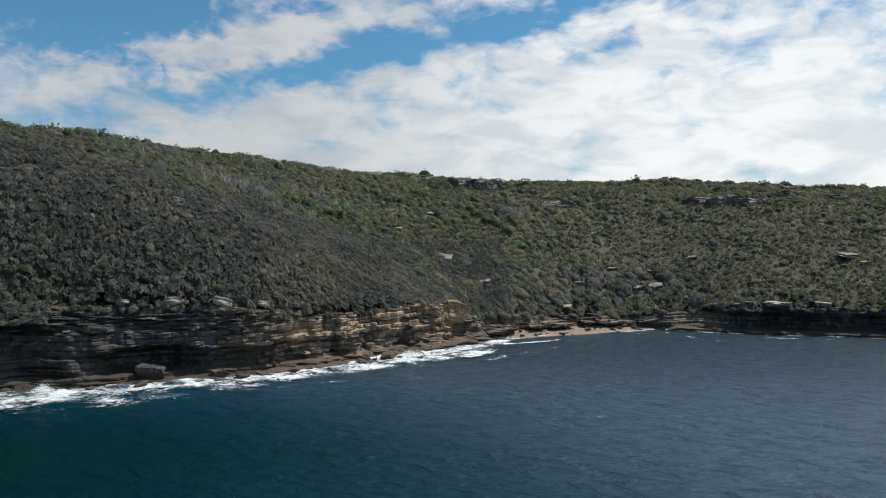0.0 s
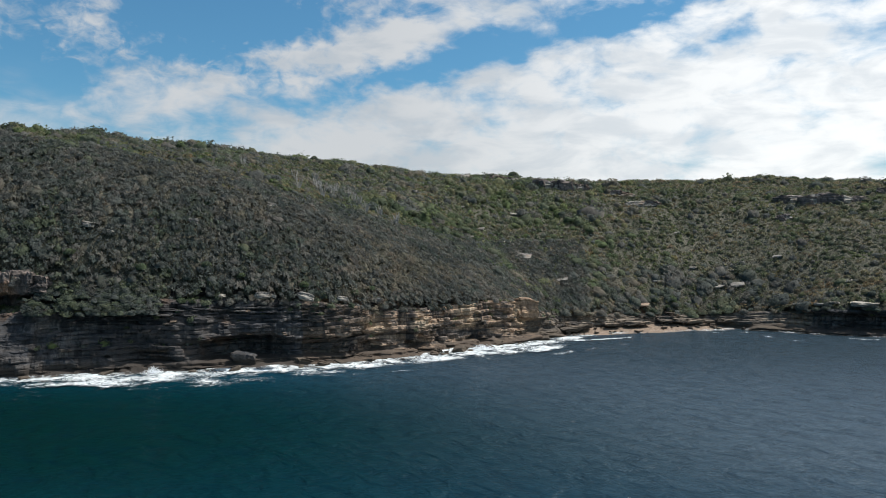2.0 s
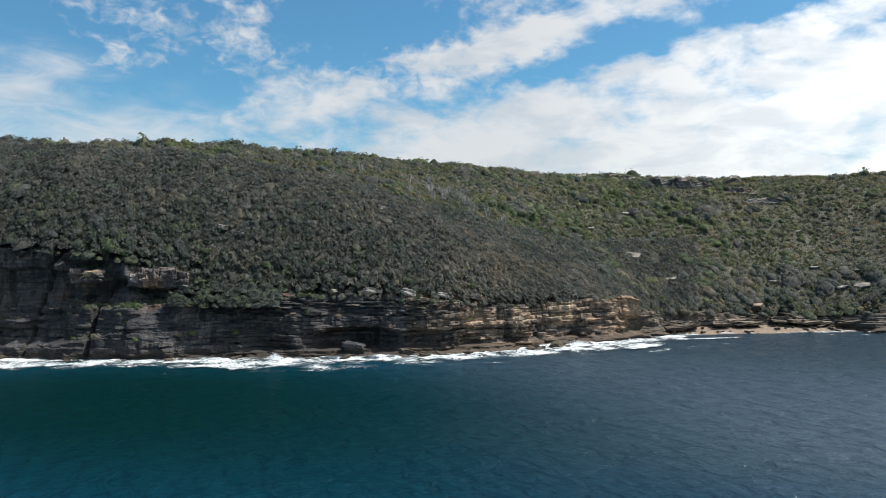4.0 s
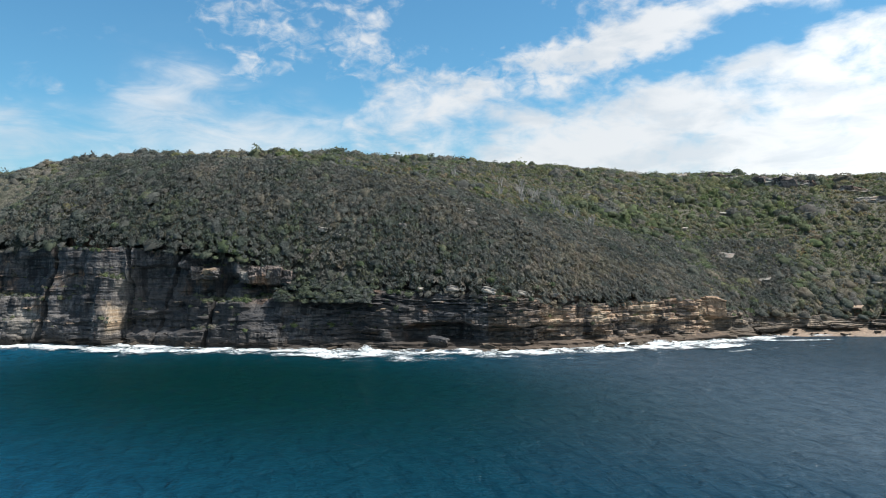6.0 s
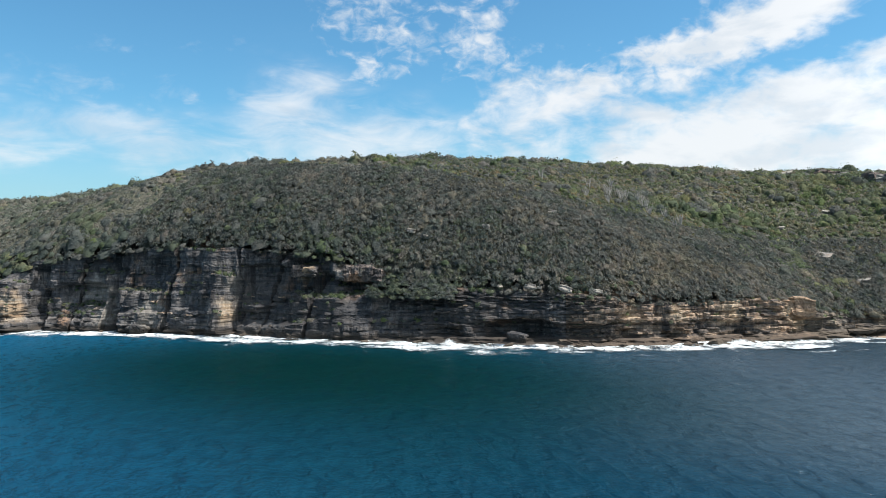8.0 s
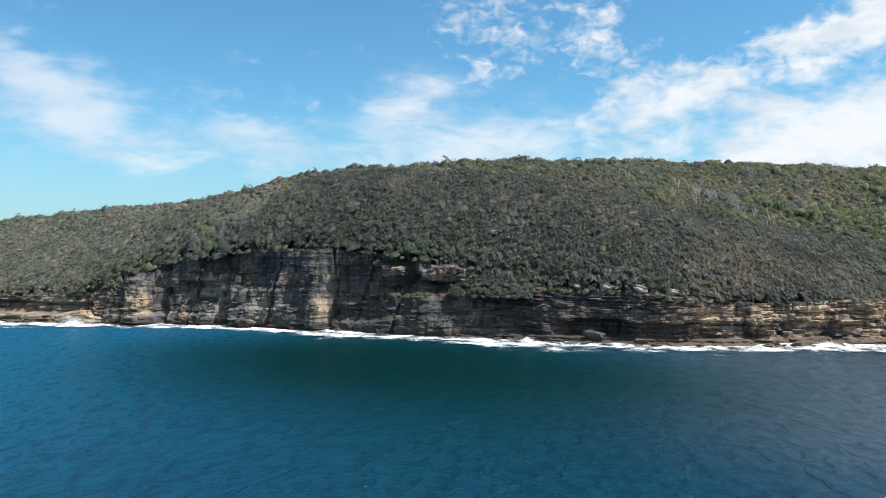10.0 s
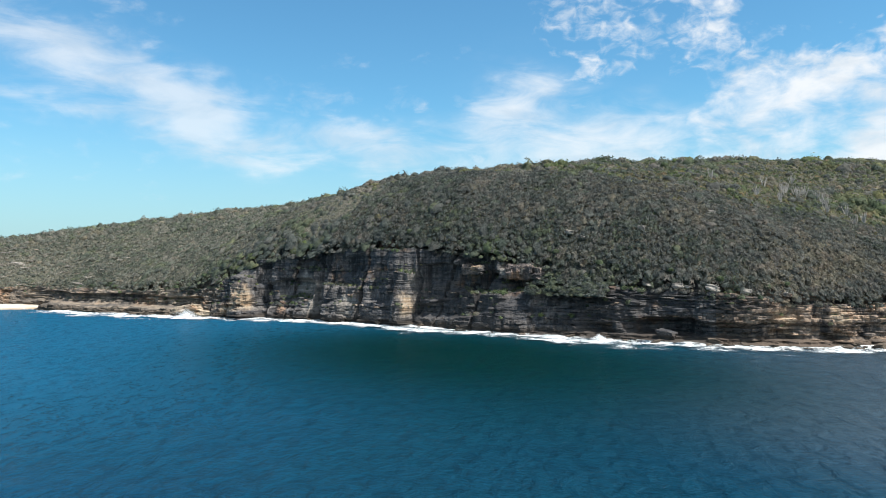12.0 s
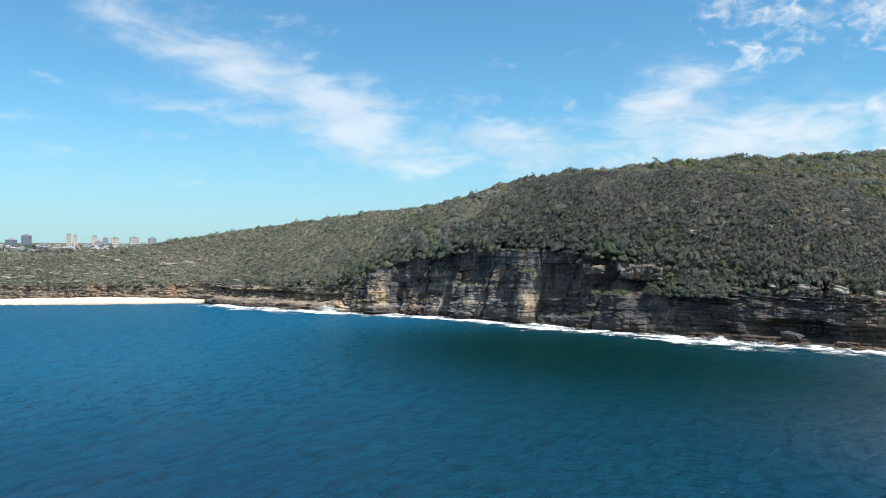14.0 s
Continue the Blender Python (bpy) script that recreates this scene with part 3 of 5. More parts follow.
def cliff(name, first, last, rows, label, mat=ROCK):
    """Bedded rock along the shore from metre first to metre last."""
    s = np.arange(first, last, 0.5)
    px, py = np.interp(s, S1, line_x), np.interp(s, S1, line_y)
    nx, ny = np.interp(s, S1, IN_X), np.interp(s, S1, IN_Y)
    top, back = np.interp(s, S1, line_top), np.interp(s, S1, line_back)
    top = top + 0.7 * wave1(s / 11, 9) + 0.4 * wave1(s / 4, 2)
    h = np.linspace(0, 1, rows)[:, None]
    z = -2.5 + (top + 2.5)[None, :] * h
    dip = 0.5 * np.sin(s / 37) + 0.45 * wave1(s / 17, 6) + 1.1 * wave1(s / 26, 16) * (1 - smooth(top, 14, 22))
    bed_z = z + dip[None, :]
    tall = smooth(top, 14, 22)[None, :]
    big = (tall > 0.45) & (z + 1.5 * wave1(s / 13, 20)[None, :] > 8.0)
    k_thin = np.clip(np.searchsorted(THIN_BEDS, bed_z.ravel()).reshape(z.shape) - 1, 0, 49)
    k_thick = np.clip(np.searchsorted(THICK_BEDS, bed_z.ravel()).reshape(z.shape) - 1, 0, 49)
    k = np.where(big, k_thick + 60, k_thin)
    low = np.where(big, THICK_BEDS[k_thick], THIN_BEDS[k_thin])
    thick = np.where(big, THICK_BEDS[np.minimum(k_thick + 1, 50)], THIN_BEDS[np.minimum(k_thin + 1, 50)]) - low
    frac = (bed_z - low) / thick
    beach = smooth(-px, 312, 324)[None, :]
    cove = smooth(px, 5, 25)[None, :] * smooth(-px, -88, -76)[None, :]
    strand = smooth(px, 12, 22)[None, :] * smooth(-px, -76, -66)[None, :]
    west = smooth(-px, 220, 230)[None, :] * (1 - beach)
    shelf = back[None, :] * (0.40 + 0.38 * strand - 0.22 * tall) * (1 - beach) + back[None, :] * 0.86 * beach
    shelf = shelf * (1 - 0.55 * smooth(px, 80, 92)[None, :]) * (0.2 + 0.8 * np.maximum(smooth(px, -66, -56), smooth(-px, 205, 225)))[None, :]
    mid = low + thick * 0.5 - dip[None, :]
    stepped = np.clip((mid - 1.6) / np.maximum(top[None, :] - 1.6, 0.5), 0, 1)
    rise = np.clip((z - 1.6) / np.maximum(top[None, :] - 1.6, 0.5), 0, 1)
    rise = rise * (0.3 + 0.55 * tall) + stepped * (0.7 - 0.55 * tall)
    tier = smooth(z + 1.6 * wave1(s / 24, 19)[None, :], 13.4, 14.6)
    share = 0.10 + 0.52 * smooth(wave1(s / 21, 23) + 1.2 * smooth(px, -128, -106), 0.0, 0.6)[None, :]
    lean = tall * ((1 - share) * rise + share * tier) + (1 - tall) * rise
    off = shelf * smooth(z + 0.5 * wave1(s / 6, 3)[None, :] + 3.0 * np.maximum(beach, strand) + 0.9 * smooth(-px, 2, 22)[None, :] * (1 - west) - 1.6 * west, 1.2, 1.9) + (back[None, :] - shelf) * lean
    ss = np.broadcast_to(s[None, :], z.shape)
    butt = 1.5 * wave2(ss / 15, z / 34, 11) + 1.0 * wave2(ss / 6.5, z / 13, 12) + 0.7 * wave2(ss / 2.6, z / 7, 15)
    crack = wave2(ss / 8.5, z / 40, 21)
    butt = butt + (3.4 * smooth(-np.abs(crack), -0.12, 0.0) + 0.7 * wave2(ss / 4.2, z / 22, 24) + 0.45 * wave2(ss / 1.7, z / 7, 25) + 3.3 * wave2(ss / 29, z / 30, 29)) * tall
    own = (hashed(k, 5) - 0.5) * (0.55 + 0.6 * wave2(ss / 7 + 11 * k, 0 * z, 19)) + 0.75 * wave2(ss / 3.2 + 31 * k, 0 * z, 13) + 0.4 * wave2(ss / 1.3 + 17 * k, 0 * z, 18)
    width = 0.9 + 2.4 * hashed(k, 7)
    cell = np.floor((ss + 40 * hashed(k, 8) + 0.3 * wave2(ss / 2, z / 2, 22)) / width)
    block = (hashed(cell, k) - 0.5) * 1.0
    pier = hashed(np.floor((ss + 1.2 * wave2(ss / 5, z / 8, 26)) / 11.3 + 0.35 * np.floor(z / 9.5)), 27) - 0.5
    hollow = smooth(wave2(ss / 17, (z + 0.1 * ss) / 6.5, 28), 0.12, 0.5) * smooth(z, 3, 5)
    butt = butt + tall * (2.0 * pier + 2.4 * hollow)
    for x0, x1, z0, z1, push in FORMS:
        shift = 0.6 * wave1(z[:, :1] / 2.3, x0)
        inside = smooth(px[None, :] + shift, x0 - 0.7, x0 + 0.7) * smooth(-px[None, :] - shift, -x1 - 0.7, -x1 + 0.7)
        butt = butt + push * inside * smooth(z + 0.5 * wave1(s / 3.1, x1)[None, :], z0 - 0.5, z0 + 0.5) * smooth(-z - 0.8 * wave1(s / 4.3, z1)[None, :], -z1 - 0.6, -z1 + 0.6)
    laminae = tall * smooth(-z, -9.0, -6.0)
    own, block = own * (1 - 0.5 * tall + 0.15 * laminae), block * (1 - 0.66 * tall + 0.2 * laminae)
    seam = (0.55 * smooth(-frac, -0.18, 0.0) + 0.2 * smooth(frac, 0.8, 1.0)) * np.clip(0.55 + 0.9 * wave2(ss / 4.5 + 23 * k, 0 * z, 38), 0, 1.3) * (1 - 0.72 * tall)
    cave = (0.5 + 0.5 * smooth(wave1(s / 9, 17) + 0.1, 0.0, 0.6))[None, :] * smooth(z, 1.7, 2.4) * smooth(-z - 0.8 * wave1(s / 6, 43)[None, :], -6.8, -5.4) * 2.6 * smooth(px, -75, -60)[None, :]
    for at_x, half, roof, deep_in in CAVES:
        mouth = np.exp(-((px - at_x) / half) ** 4)[None, :]
        cave = cave + deep_in * mouth * smooth(z, 1.7, 2.2) * smooth(-z - 0.5 * wave1(s / 2.7, 44)[None, :], -roof - 0.5, -roof + 0.6)
    under = smooth(px, 80, 92)[None, :] * smooth(z, 0.8, 1.6) * smooth(-z, -7.0, -5.0) * 3.4
    rough_edge = smooth(z, 0.2, 1.4)
    fade = np.clip((1 - h) * 12, 0, 1) * 0.8 + 0.2
    calm = np.minimum(1, top / 7)[None, :] * (1 - 0.2 * cove)
    off = off + (butt * (0.3 + 0.7 * rough_edge) + (own + block + seam) * (0.35 + 0.65 * rough_edge) * fade) * calm
    off = off + cave * (1 - 0.3 * tall) * (1 - beach) * (1 - cove) + under + 2.6 * west * smooth(z, 3.4, 4.2) * smooth(-z - 0.6 * wave1(s / 7, 45)[None, :], -8.4, -7.6)
    off = off + 0.14 * wave2(ss / 0.9, z / 0.45, 14)
    off = off - 1.2 * (1 - smooth(z, -2.5, 0.5))
    grid = np.stack([px + nx * off, py + ny * off, z], -1)
    deep = np.maximum(off[-1], back) + 4.5
    lip = np.stack([px + nx * deep, py + ny * deep, z[-1] - 0.1], -1)[None]
    # the bench runs on up inside the slope
    in_x, in_y = px + nx * (deep + 0.4), py + ny * (deep + 0.4)
    bank = np.stack([in_x, in_y, np.maximum(land(in_x, in_y) - 1.0, z[-1] - 0.1)], -1)[None]
    # flat treads, on which plants can hold
    tread = np.nonzero((np.diff(off, axis=0) > 0.45) & (z[1:] > 5.0))
    spots = np.stack([grid[1:][tread][:, 0], grid[1:][tread][:, 1], grid[1:][tread][:, 2], tall[0][tread[1]]], -1)
    LEDGES.append(spots)
    for inward in (0.2, 1.6, 3.2):
        at = np.maximum(off[-1], 0) + inward + 0.6 * wave1(s / 3, 71 + inward)
        RIMS.append(np.stack([px + nx * at, py + ny * at, z[-1] - 0.25 + 0 * at, top], -1))
    ob = tagged(sheet(name, np.concatenate([grid, lip, bank]), mat, False), label, "cliff", kind="structure")
    return ob, grid, k, frac, nx, ny


def metre_at(x):
    """Metre along the shore at which it passes x, west of the cove."""
    return float(S1[np.abs(line_x - x + (S1 < 240) * 1e3).argmin()])


CORNER, WEST = metre_at(7), metre_at(-215)
EAST = float(S1[np.abs(line_x - 88).argmin()])
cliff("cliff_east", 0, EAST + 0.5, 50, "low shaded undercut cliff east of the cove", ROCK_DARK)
cliff("cliff_cove", EAST, CORNER + 1, 60, "low brown sandstone ledges round the sheltered cove", ROCK_SHORE)
EDGE = metre_at(-44)
POINT_CLIFF = cliff("cliff_point", CORNER, EDGE + 0.5, 130, "tan thin-bedded sandstone cliff with undercut caves and ledges")
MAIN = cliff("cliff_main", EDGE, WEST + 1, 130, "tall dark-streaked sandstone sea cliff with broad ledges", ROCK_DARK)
cliff("cliff_beach", WEST, S1[-1] - 1, 50, "low red-brown sandstone cliff behind the far beach", ROCK_SHORE)


def sand(name, first, last, wide, high, label, mat=SAND):
    """A strip of sand that rises from under the water to the foot of the rocks."""
    s = np.arange(first, last, 1.0)
    ends = smooth(s, first, first + 8) * smooth(-s, -last, -last + 8)
    across = np.linspace(-0.3, 1, 14)[None, :] * wide
    px, py = np.interp(s, S1, line_x)[:, None], np.interp(s, S1, line_y)[:, None]
    nx, ny = np.interp(s, S1, IN_X)[:, None], np.interp(s, S1, IN_Y)[:, None]
    z = across / wide * high * (0.75 + 0.25 * ends[:, None]) + 0.12 * wave2(s[:, None] / 9, across / 4, 51) - 0.5 * (1 - ends[:, None])
    return tagged(sheet(name, np.stack([px + nx * across, py + ny * across, z], -1), mat, True), label, "beach", kind="structure")


sand("beach", metre_at(-318), S1[-1] - 3, 15.5, 3.0, "pale golden sand beach below the low far cliff")
sand("beach", float(S1[np.abs(line_x - 70).argmin()]), float(S1[np.abs(line_x - 20).argmin()]), 9.0, 1.7, "narrow tan shingle and sand at the head of the cove", SHINGLE)


# ---- sea ----
def sea():
    xs, ys = np.arange(-420, 260.5, 2.5), np.arange(-160, 252.6, 2.5)
    x, y = np.meshgrid(xs, ys)
    z = 0.10 * np.sin((x * 0.35 + y * 0.94) / 4.6 + 1.5 * wave2(x / 31, y / 31, 2)) * (0.5 + 0.5 * wave2(x / 45, y / 45, 4))
    z = z + 0.08 * wave2(x / 9, y / 6.5, 6)
    edge = np.minimum(np.minimum(x + 420, 260 - x), np.minimum(y + 160, 252.5 - y))
    z = z * smooth(edge, 0, 20)
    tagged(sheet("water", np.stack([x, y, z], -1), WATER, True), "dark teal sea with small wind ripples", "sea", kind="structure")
    a = np.array([-4800, -420, 260, 4800.0])
    b = np.array([-4800, -160, 252.5, 4800.0])
    gx, gy = np.meshgrid(a, b)
    keep = np.ones((3, 3), bool)
    keep[1, 1] = False
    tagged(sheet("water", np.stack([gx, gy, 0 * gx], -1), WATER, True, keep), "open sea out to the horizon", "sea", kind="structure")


sea()


def surf():
    """Broken white water along the rocks."""
    s = np.arange(0, S1[-1] - 1, 0.9)
    out = np.arange(-4, 30, 0.8)
    px, py = np.interp(s, S1, line_x), np.interp(s, S1, line_y)
    nx, ny = np.interp(s, S1, IN_X), np.interp(s, S1, IN_Y)
    open_shore = smooth(-px, -26, 2) * 0.75 + 0.25
    reach = np.maximum(0.5, (7.6 + 3.5 * np.exp(-((px + 6) / 18) ** 2) + 2.5 * np.exp(-((px + 65) / 35) ** 2) + 3.6 * np.exp(-((px + 172) / 32) ** 2) + 4.6 * (wave1(s / 19, 31) + 0.6 * wave1(s / 6, 32))) * open_shore) + 0.6
    o, ss = np.meshgrid(out, s)
    cover = 1.0 - smooth(o, reach[:, None] * 0.35, reach[:, None] + 5.0)
    cover = cover + 0.66 * open_shore[:, None] * smooth(wave2(ss / 26, (o - 0.2 * ss) / 5, 33), 0.15, 0.6) * (1 - smooth(o, 14, 26))
    surge = 0.92 + 0.35 * np.exp(-((px + 6) / 20) ** 2) - 0.08 * np.exp(-((px + 85) / 40) ** 2) + 0.12 * wave1(s / 9, 38)
    cover = cover * (0.55 + 0.45 * open_shore[:, None]) * surge[:, None]
    z = 0.24 + 0.30 * cover * (0.5 + 0.5 * wave2(ss / 2.2, o / 1.4, 34)) + 0.25 * (1 - smooth(o, -2, 2)) * open_shore[:, None]
    cover = np.minimum(cover, 0.9) * (0.80 + 0.34 * wave2(ss / 8, o / 3.5, 35))
    drift = 8.5 + 4.0 * wave1(s / 33, 36)
    cover = cover + 1.5 * np.exp(-((o - drift[:, None]) / 1.0) ** 2) * (smooth(px, -12, 4) * smooth(-px, -70, -52) * smooth(wave1(s / 13, 37), -0.5, 0.2))[:, None]
    # milky aerated water fades out seaward
    cover = cover + 0.30 * open_shore[:, None] * (1 - smooth(o, reach[:, None], reach[:, None] + 9))
    cover = np.minimum(cover, 1.0) * (1 - 0.75 * smooth(-px, 296, 316))[:, None] + 0.5 * (smooth(-px, 305, 318)[:, None] * (1 - smooth(np.abs(o - 1.5), 0.6, 1.8)))
    ob = sheet("surf", np.stack([px[:, None] - nx[:, None] * o, py[:, None] - ny[:, None] * o, z], -1), FOAM, True)
    layer = ob.data.attributes.new("cover", "FLOAT", "POINT")
    layer.data.foreach_set("value", cover.astype(np.float32).ravel())
    return tagged(ob, "white surf foaming along the foot of the rocks", "surf", kind="stuff")


surf()


def foam_line(points, wide):
    """A drifting streak of foam on the open water, through a few places."""
    at = np.array(points, float)
    t = np.linspace(0, len(at) - 1, 60)
    mid = np.stack([np.interp(t, np.arange(len(at)), at[:, 0]) + 0.8 * wave1(t * 5, 81), np.interp(t, np.arange(len(at)), at[:, 1]) + 1.2 * wave1(t * 4, 82)], -1)
    way_on = np.gradient(mid, axis=0)
    over = np.stack([-way_on[:, 1], way_on[:, 0]], -1) / np.linalg.norm(way_on, axis=1)[:, None]
    o = np.linspace(-1, 1, 7)
    place = mid[:, None, :] + over[:, None, :] * o[None, :, None] * wide
    ob = sheet("surf", np.concatenate([place, np.full(place.shape[:2] + (1,), 0.22)], -1), FOAM, True)
    cover = (1 - o[None, :] ** 2) * (0.42 + 0.34 * wave1(t * 6, 83)[:, None]) * np.minimum(1, np.minimum(t, t[-1] - t) * 4)[:, None]
    ob.data.attributes.new("cover", "FLOAT", "POINT").data.foreach_set("value", cover.astype(np.float32).ravel())
    return tagged(ob, "thin streak of drifting white foam", "surf", kind="stuff")


foam_line([(69, 236), (72, 228), (75, 218), (79, 207)], 1.6)
foam_line([(8, 172), (16, 183), (26, 194), (40, 206)], 1.8)
foam_line([(-40, 136), (-28, 141), (-16, 150), (-8, 158)], 1.5)
foam_line([(92, 220), (104, 216), (118, 212)], 1.2)


# ---- plants ----
def shrub_shape(rng, cards, squat=0.8, leaf=1.0):
    """Pointed leaf sprays over a rounded, lumpy crown: three corners each."""
    lumps = rng.normal(size=(5, 3)) * (0.19, 0.19, 0.07) + (0, 0, 0.20)
    pick = rng.integers(0, 5, cards)
    way = rng.normal(size=(cards, 3))
    way[:, 2] = np.abs(way[:, 2]) - 0.25
    way /= np.linalg.norm(way, axis=1)[:, None]
    mid = lumps[pick] + way * (0.40 + 0.13 * rng.random((cards, 1)))
    mid[:, 2] = np.maximum(mid[:, 2] * squat, 0.0)
    facing = way + rng.normal(size=(cards, 3)) * 0.5
    facing /= np.linalg.norm(facing, axis=1)[:, None]
    side = np.cross(facing, rng.normal(size=(cards, 3)))
    side /= np.linalg.norm(side, axis=1)[:, None]
    other = np.cross(facing, side)
    big = (60 / cards) ** 0.4 * (0.076 + 0.066 * rng.random((cards, 1))) * leaf
    thin = 0.55 + 0.4 * rng.random((cards, 1))
    return np.stack([mid + side * big * 1.3, mid - side * big * 0.8 + other * big * thin, mid - side * big * 0.8 - other * big * thin], 1)


DOME = [(0.0, 0.0, 0.62)] + [(0.36 * math.cos(a * math.tau / 6), 0.36 * math.sin(a * math.tau / 6), 0.53) for a in range(6)]
DOME += [(0.66 * math.cos((a + 0.5) * math.tau / 8), 0.66 * math.sin((a + 0.5) * math.tau / 8), 0.26) for a in range(8)]
DOME += [(0.70 * math.cos(a * math.tau / 8), 0.70 * math.sin(a * math.tau / 8), -0.15) for a in range(8)]
DOME_FACES = [(0, 1 + a, 1 + (a + 1) % 6) for a in range(6)] + [(7 + a, 15 + a, 15 + (a + 1) % 8) for a in range(8)] + [(7 + a, 15 + (a + 1) % 8, 7 + (a + 1) % 8) for a in range(8)]
DOME_FACES += [(1, 7, 8), (1, 8, 2), (2, 8, 9), (2, 9, 3), (3, 9, 10), (3, 10, 4), (4, 10, 11), (4, 11, 5), (5, 11, 12), (5, 12, 13), (5, 13, 6), (6, 13, 14), (6, 14, 1), (1, 14, 7)]


def brown_belt(x, y):
    along, over = (x + 28) * 0.585 + (y - 190) * 0.811, (x + 28) * 0.811 - (y - 190) * 0.585
    return np.exp(-(along / 40) ** 2 - (over / 17) ** 2)


def thicket(name, x, y, z, radius, mat, cards, label, rng, dense=True, tall=1.0, follow=1.0, vary=1.0, leaf=1.0):
    """Many shrubs as one mesh: in each a dense heart of twigs inside a lumpy crown of small leaf clumps."""
    shapes = [shrub_shape(rng, cards, 0.7 + 0.5 * rng.random(), leaf if dense else 1.45 * leaf) for _ in range(10)]
    which = rng.integers(0, 10, len(x))
    turn = rng.random(len(x)) * math.tau
    dome = np.array(DOME)
    verts, faces, kinds, start = [], [], [], 0
    col, row = np.clip(((x + 560) / 2.5).astype(int), 0, 327), np.clip(((y + 230) / 2.5).astype(int), 0, 279)
    lean_x, lean_y = 0.8 * SLOPES[0][0][row, col] * follow, 0.8 * SLOPES[0][1][row, col] * follow
    # fine brown scrub lies in a belt behind the point, dark growth over the broad ledge
    own = 0.54 - 0.42 * brown_belt(x, y) - 0.14 * smooth(z, 28, 46) * smooth(-x, 30, 70) * smooth(x, -190, -150) + 0.16 * smooth(x, -125, -100) * smooth(-x, 60, 80) * smooth(-z, -25, -17) + vary * (0.36 * wave2(x / 13, y / 13, 48) + 0.34 * wave2(x / 5.5, y / 5.5, 51) + 0.95 * (rng.random(len(x)) - 0.5))
    for k in range(10):
        m = np.nonzero(which == k)[0]
        if not len(m):
            continue
        spray_of = shapes[k].reshape(-1, 3)
        heart = dome * (1, 1, 1.1) * (0.52 + 0.12 * (1 - leaf) + 0.46 * rng.random((len(dome), 1)))
        shape = np.concatenate([spray_of, heart]) * (rng.uniform(0.8, 1.45), 1, 1)
        tris = np.concatenate([np.arange(len(spray_of)).reshape(-1, 3)] + ([np.array(DOME_FACES) + len(spray_of)] if dense else []))
        if not dense:
            shape = shape[:len(spray_of)]
        c, s = np.cos(turn[m])[:, None], np.sin(turn[m])[:, None]
        r = radius[m][:, None]
        px = x[m][:, None] + r * (shape[:, 0] * c - shape[:, 1] * s)
        py = y[m][:, None] + r * (shape[:, 0] * s + shape[:, 1] * c)
        pz = z[m][:, None] - 0.15 + tall * r * shape[:, 2] * (0.8 + 0.4 * hashed(m, 3.0)[:, None])
        # crowns grow along the slope, as the wind trims them
        pz = pz + (px - x[m][:, None]) * lean_x[m][:, None] + (py - y[m][:, None]) * lean_y[m][:, None]
        verts.append(np.stack([px, py, pz], -1).reshape(-1, 3))
        faces.append((tris[None] + start + (np.arange(len(m)) * len(shape))[:, None, None]).reshape(-1, 3))
        kinds.append(np.repeat(np.clip(own[m], 0, 1), len(shape)))
        start += len(m) * len(shape)
    ob = mesh_of(name, np.concatenate(verts), np.concatenate(faces), mat, True)
    ob.data.attributes.new("kind", "FLOAT", "POINT").data.foreach_set("value", np.concatenate(kinds).astype(np.float32))
    return tagged(ob, label, "vegetation", kind="stuff")


rng = np.random.default_rng(7)


def scatter(step, near, far):
    """Places for shrubs on the land between two distances from the cliff edge."""
    x, y = np.meshgrid(np.arange(-500, 205, step), np.arange(-120, 430, step))
    x = (x + rng.uniform(-0.5, 0.5, x.shape) * step).ravel()
    y = (y + rng.uniform(-0.5, 0.5, y.shape) * step).ravel()
    z, d, top, back, metre = land(x, y, True)
    inland = d - back
    ok = (inland > near) & (inland <= far)
    return x[ok], y[ok], z[ok], inland[ok]


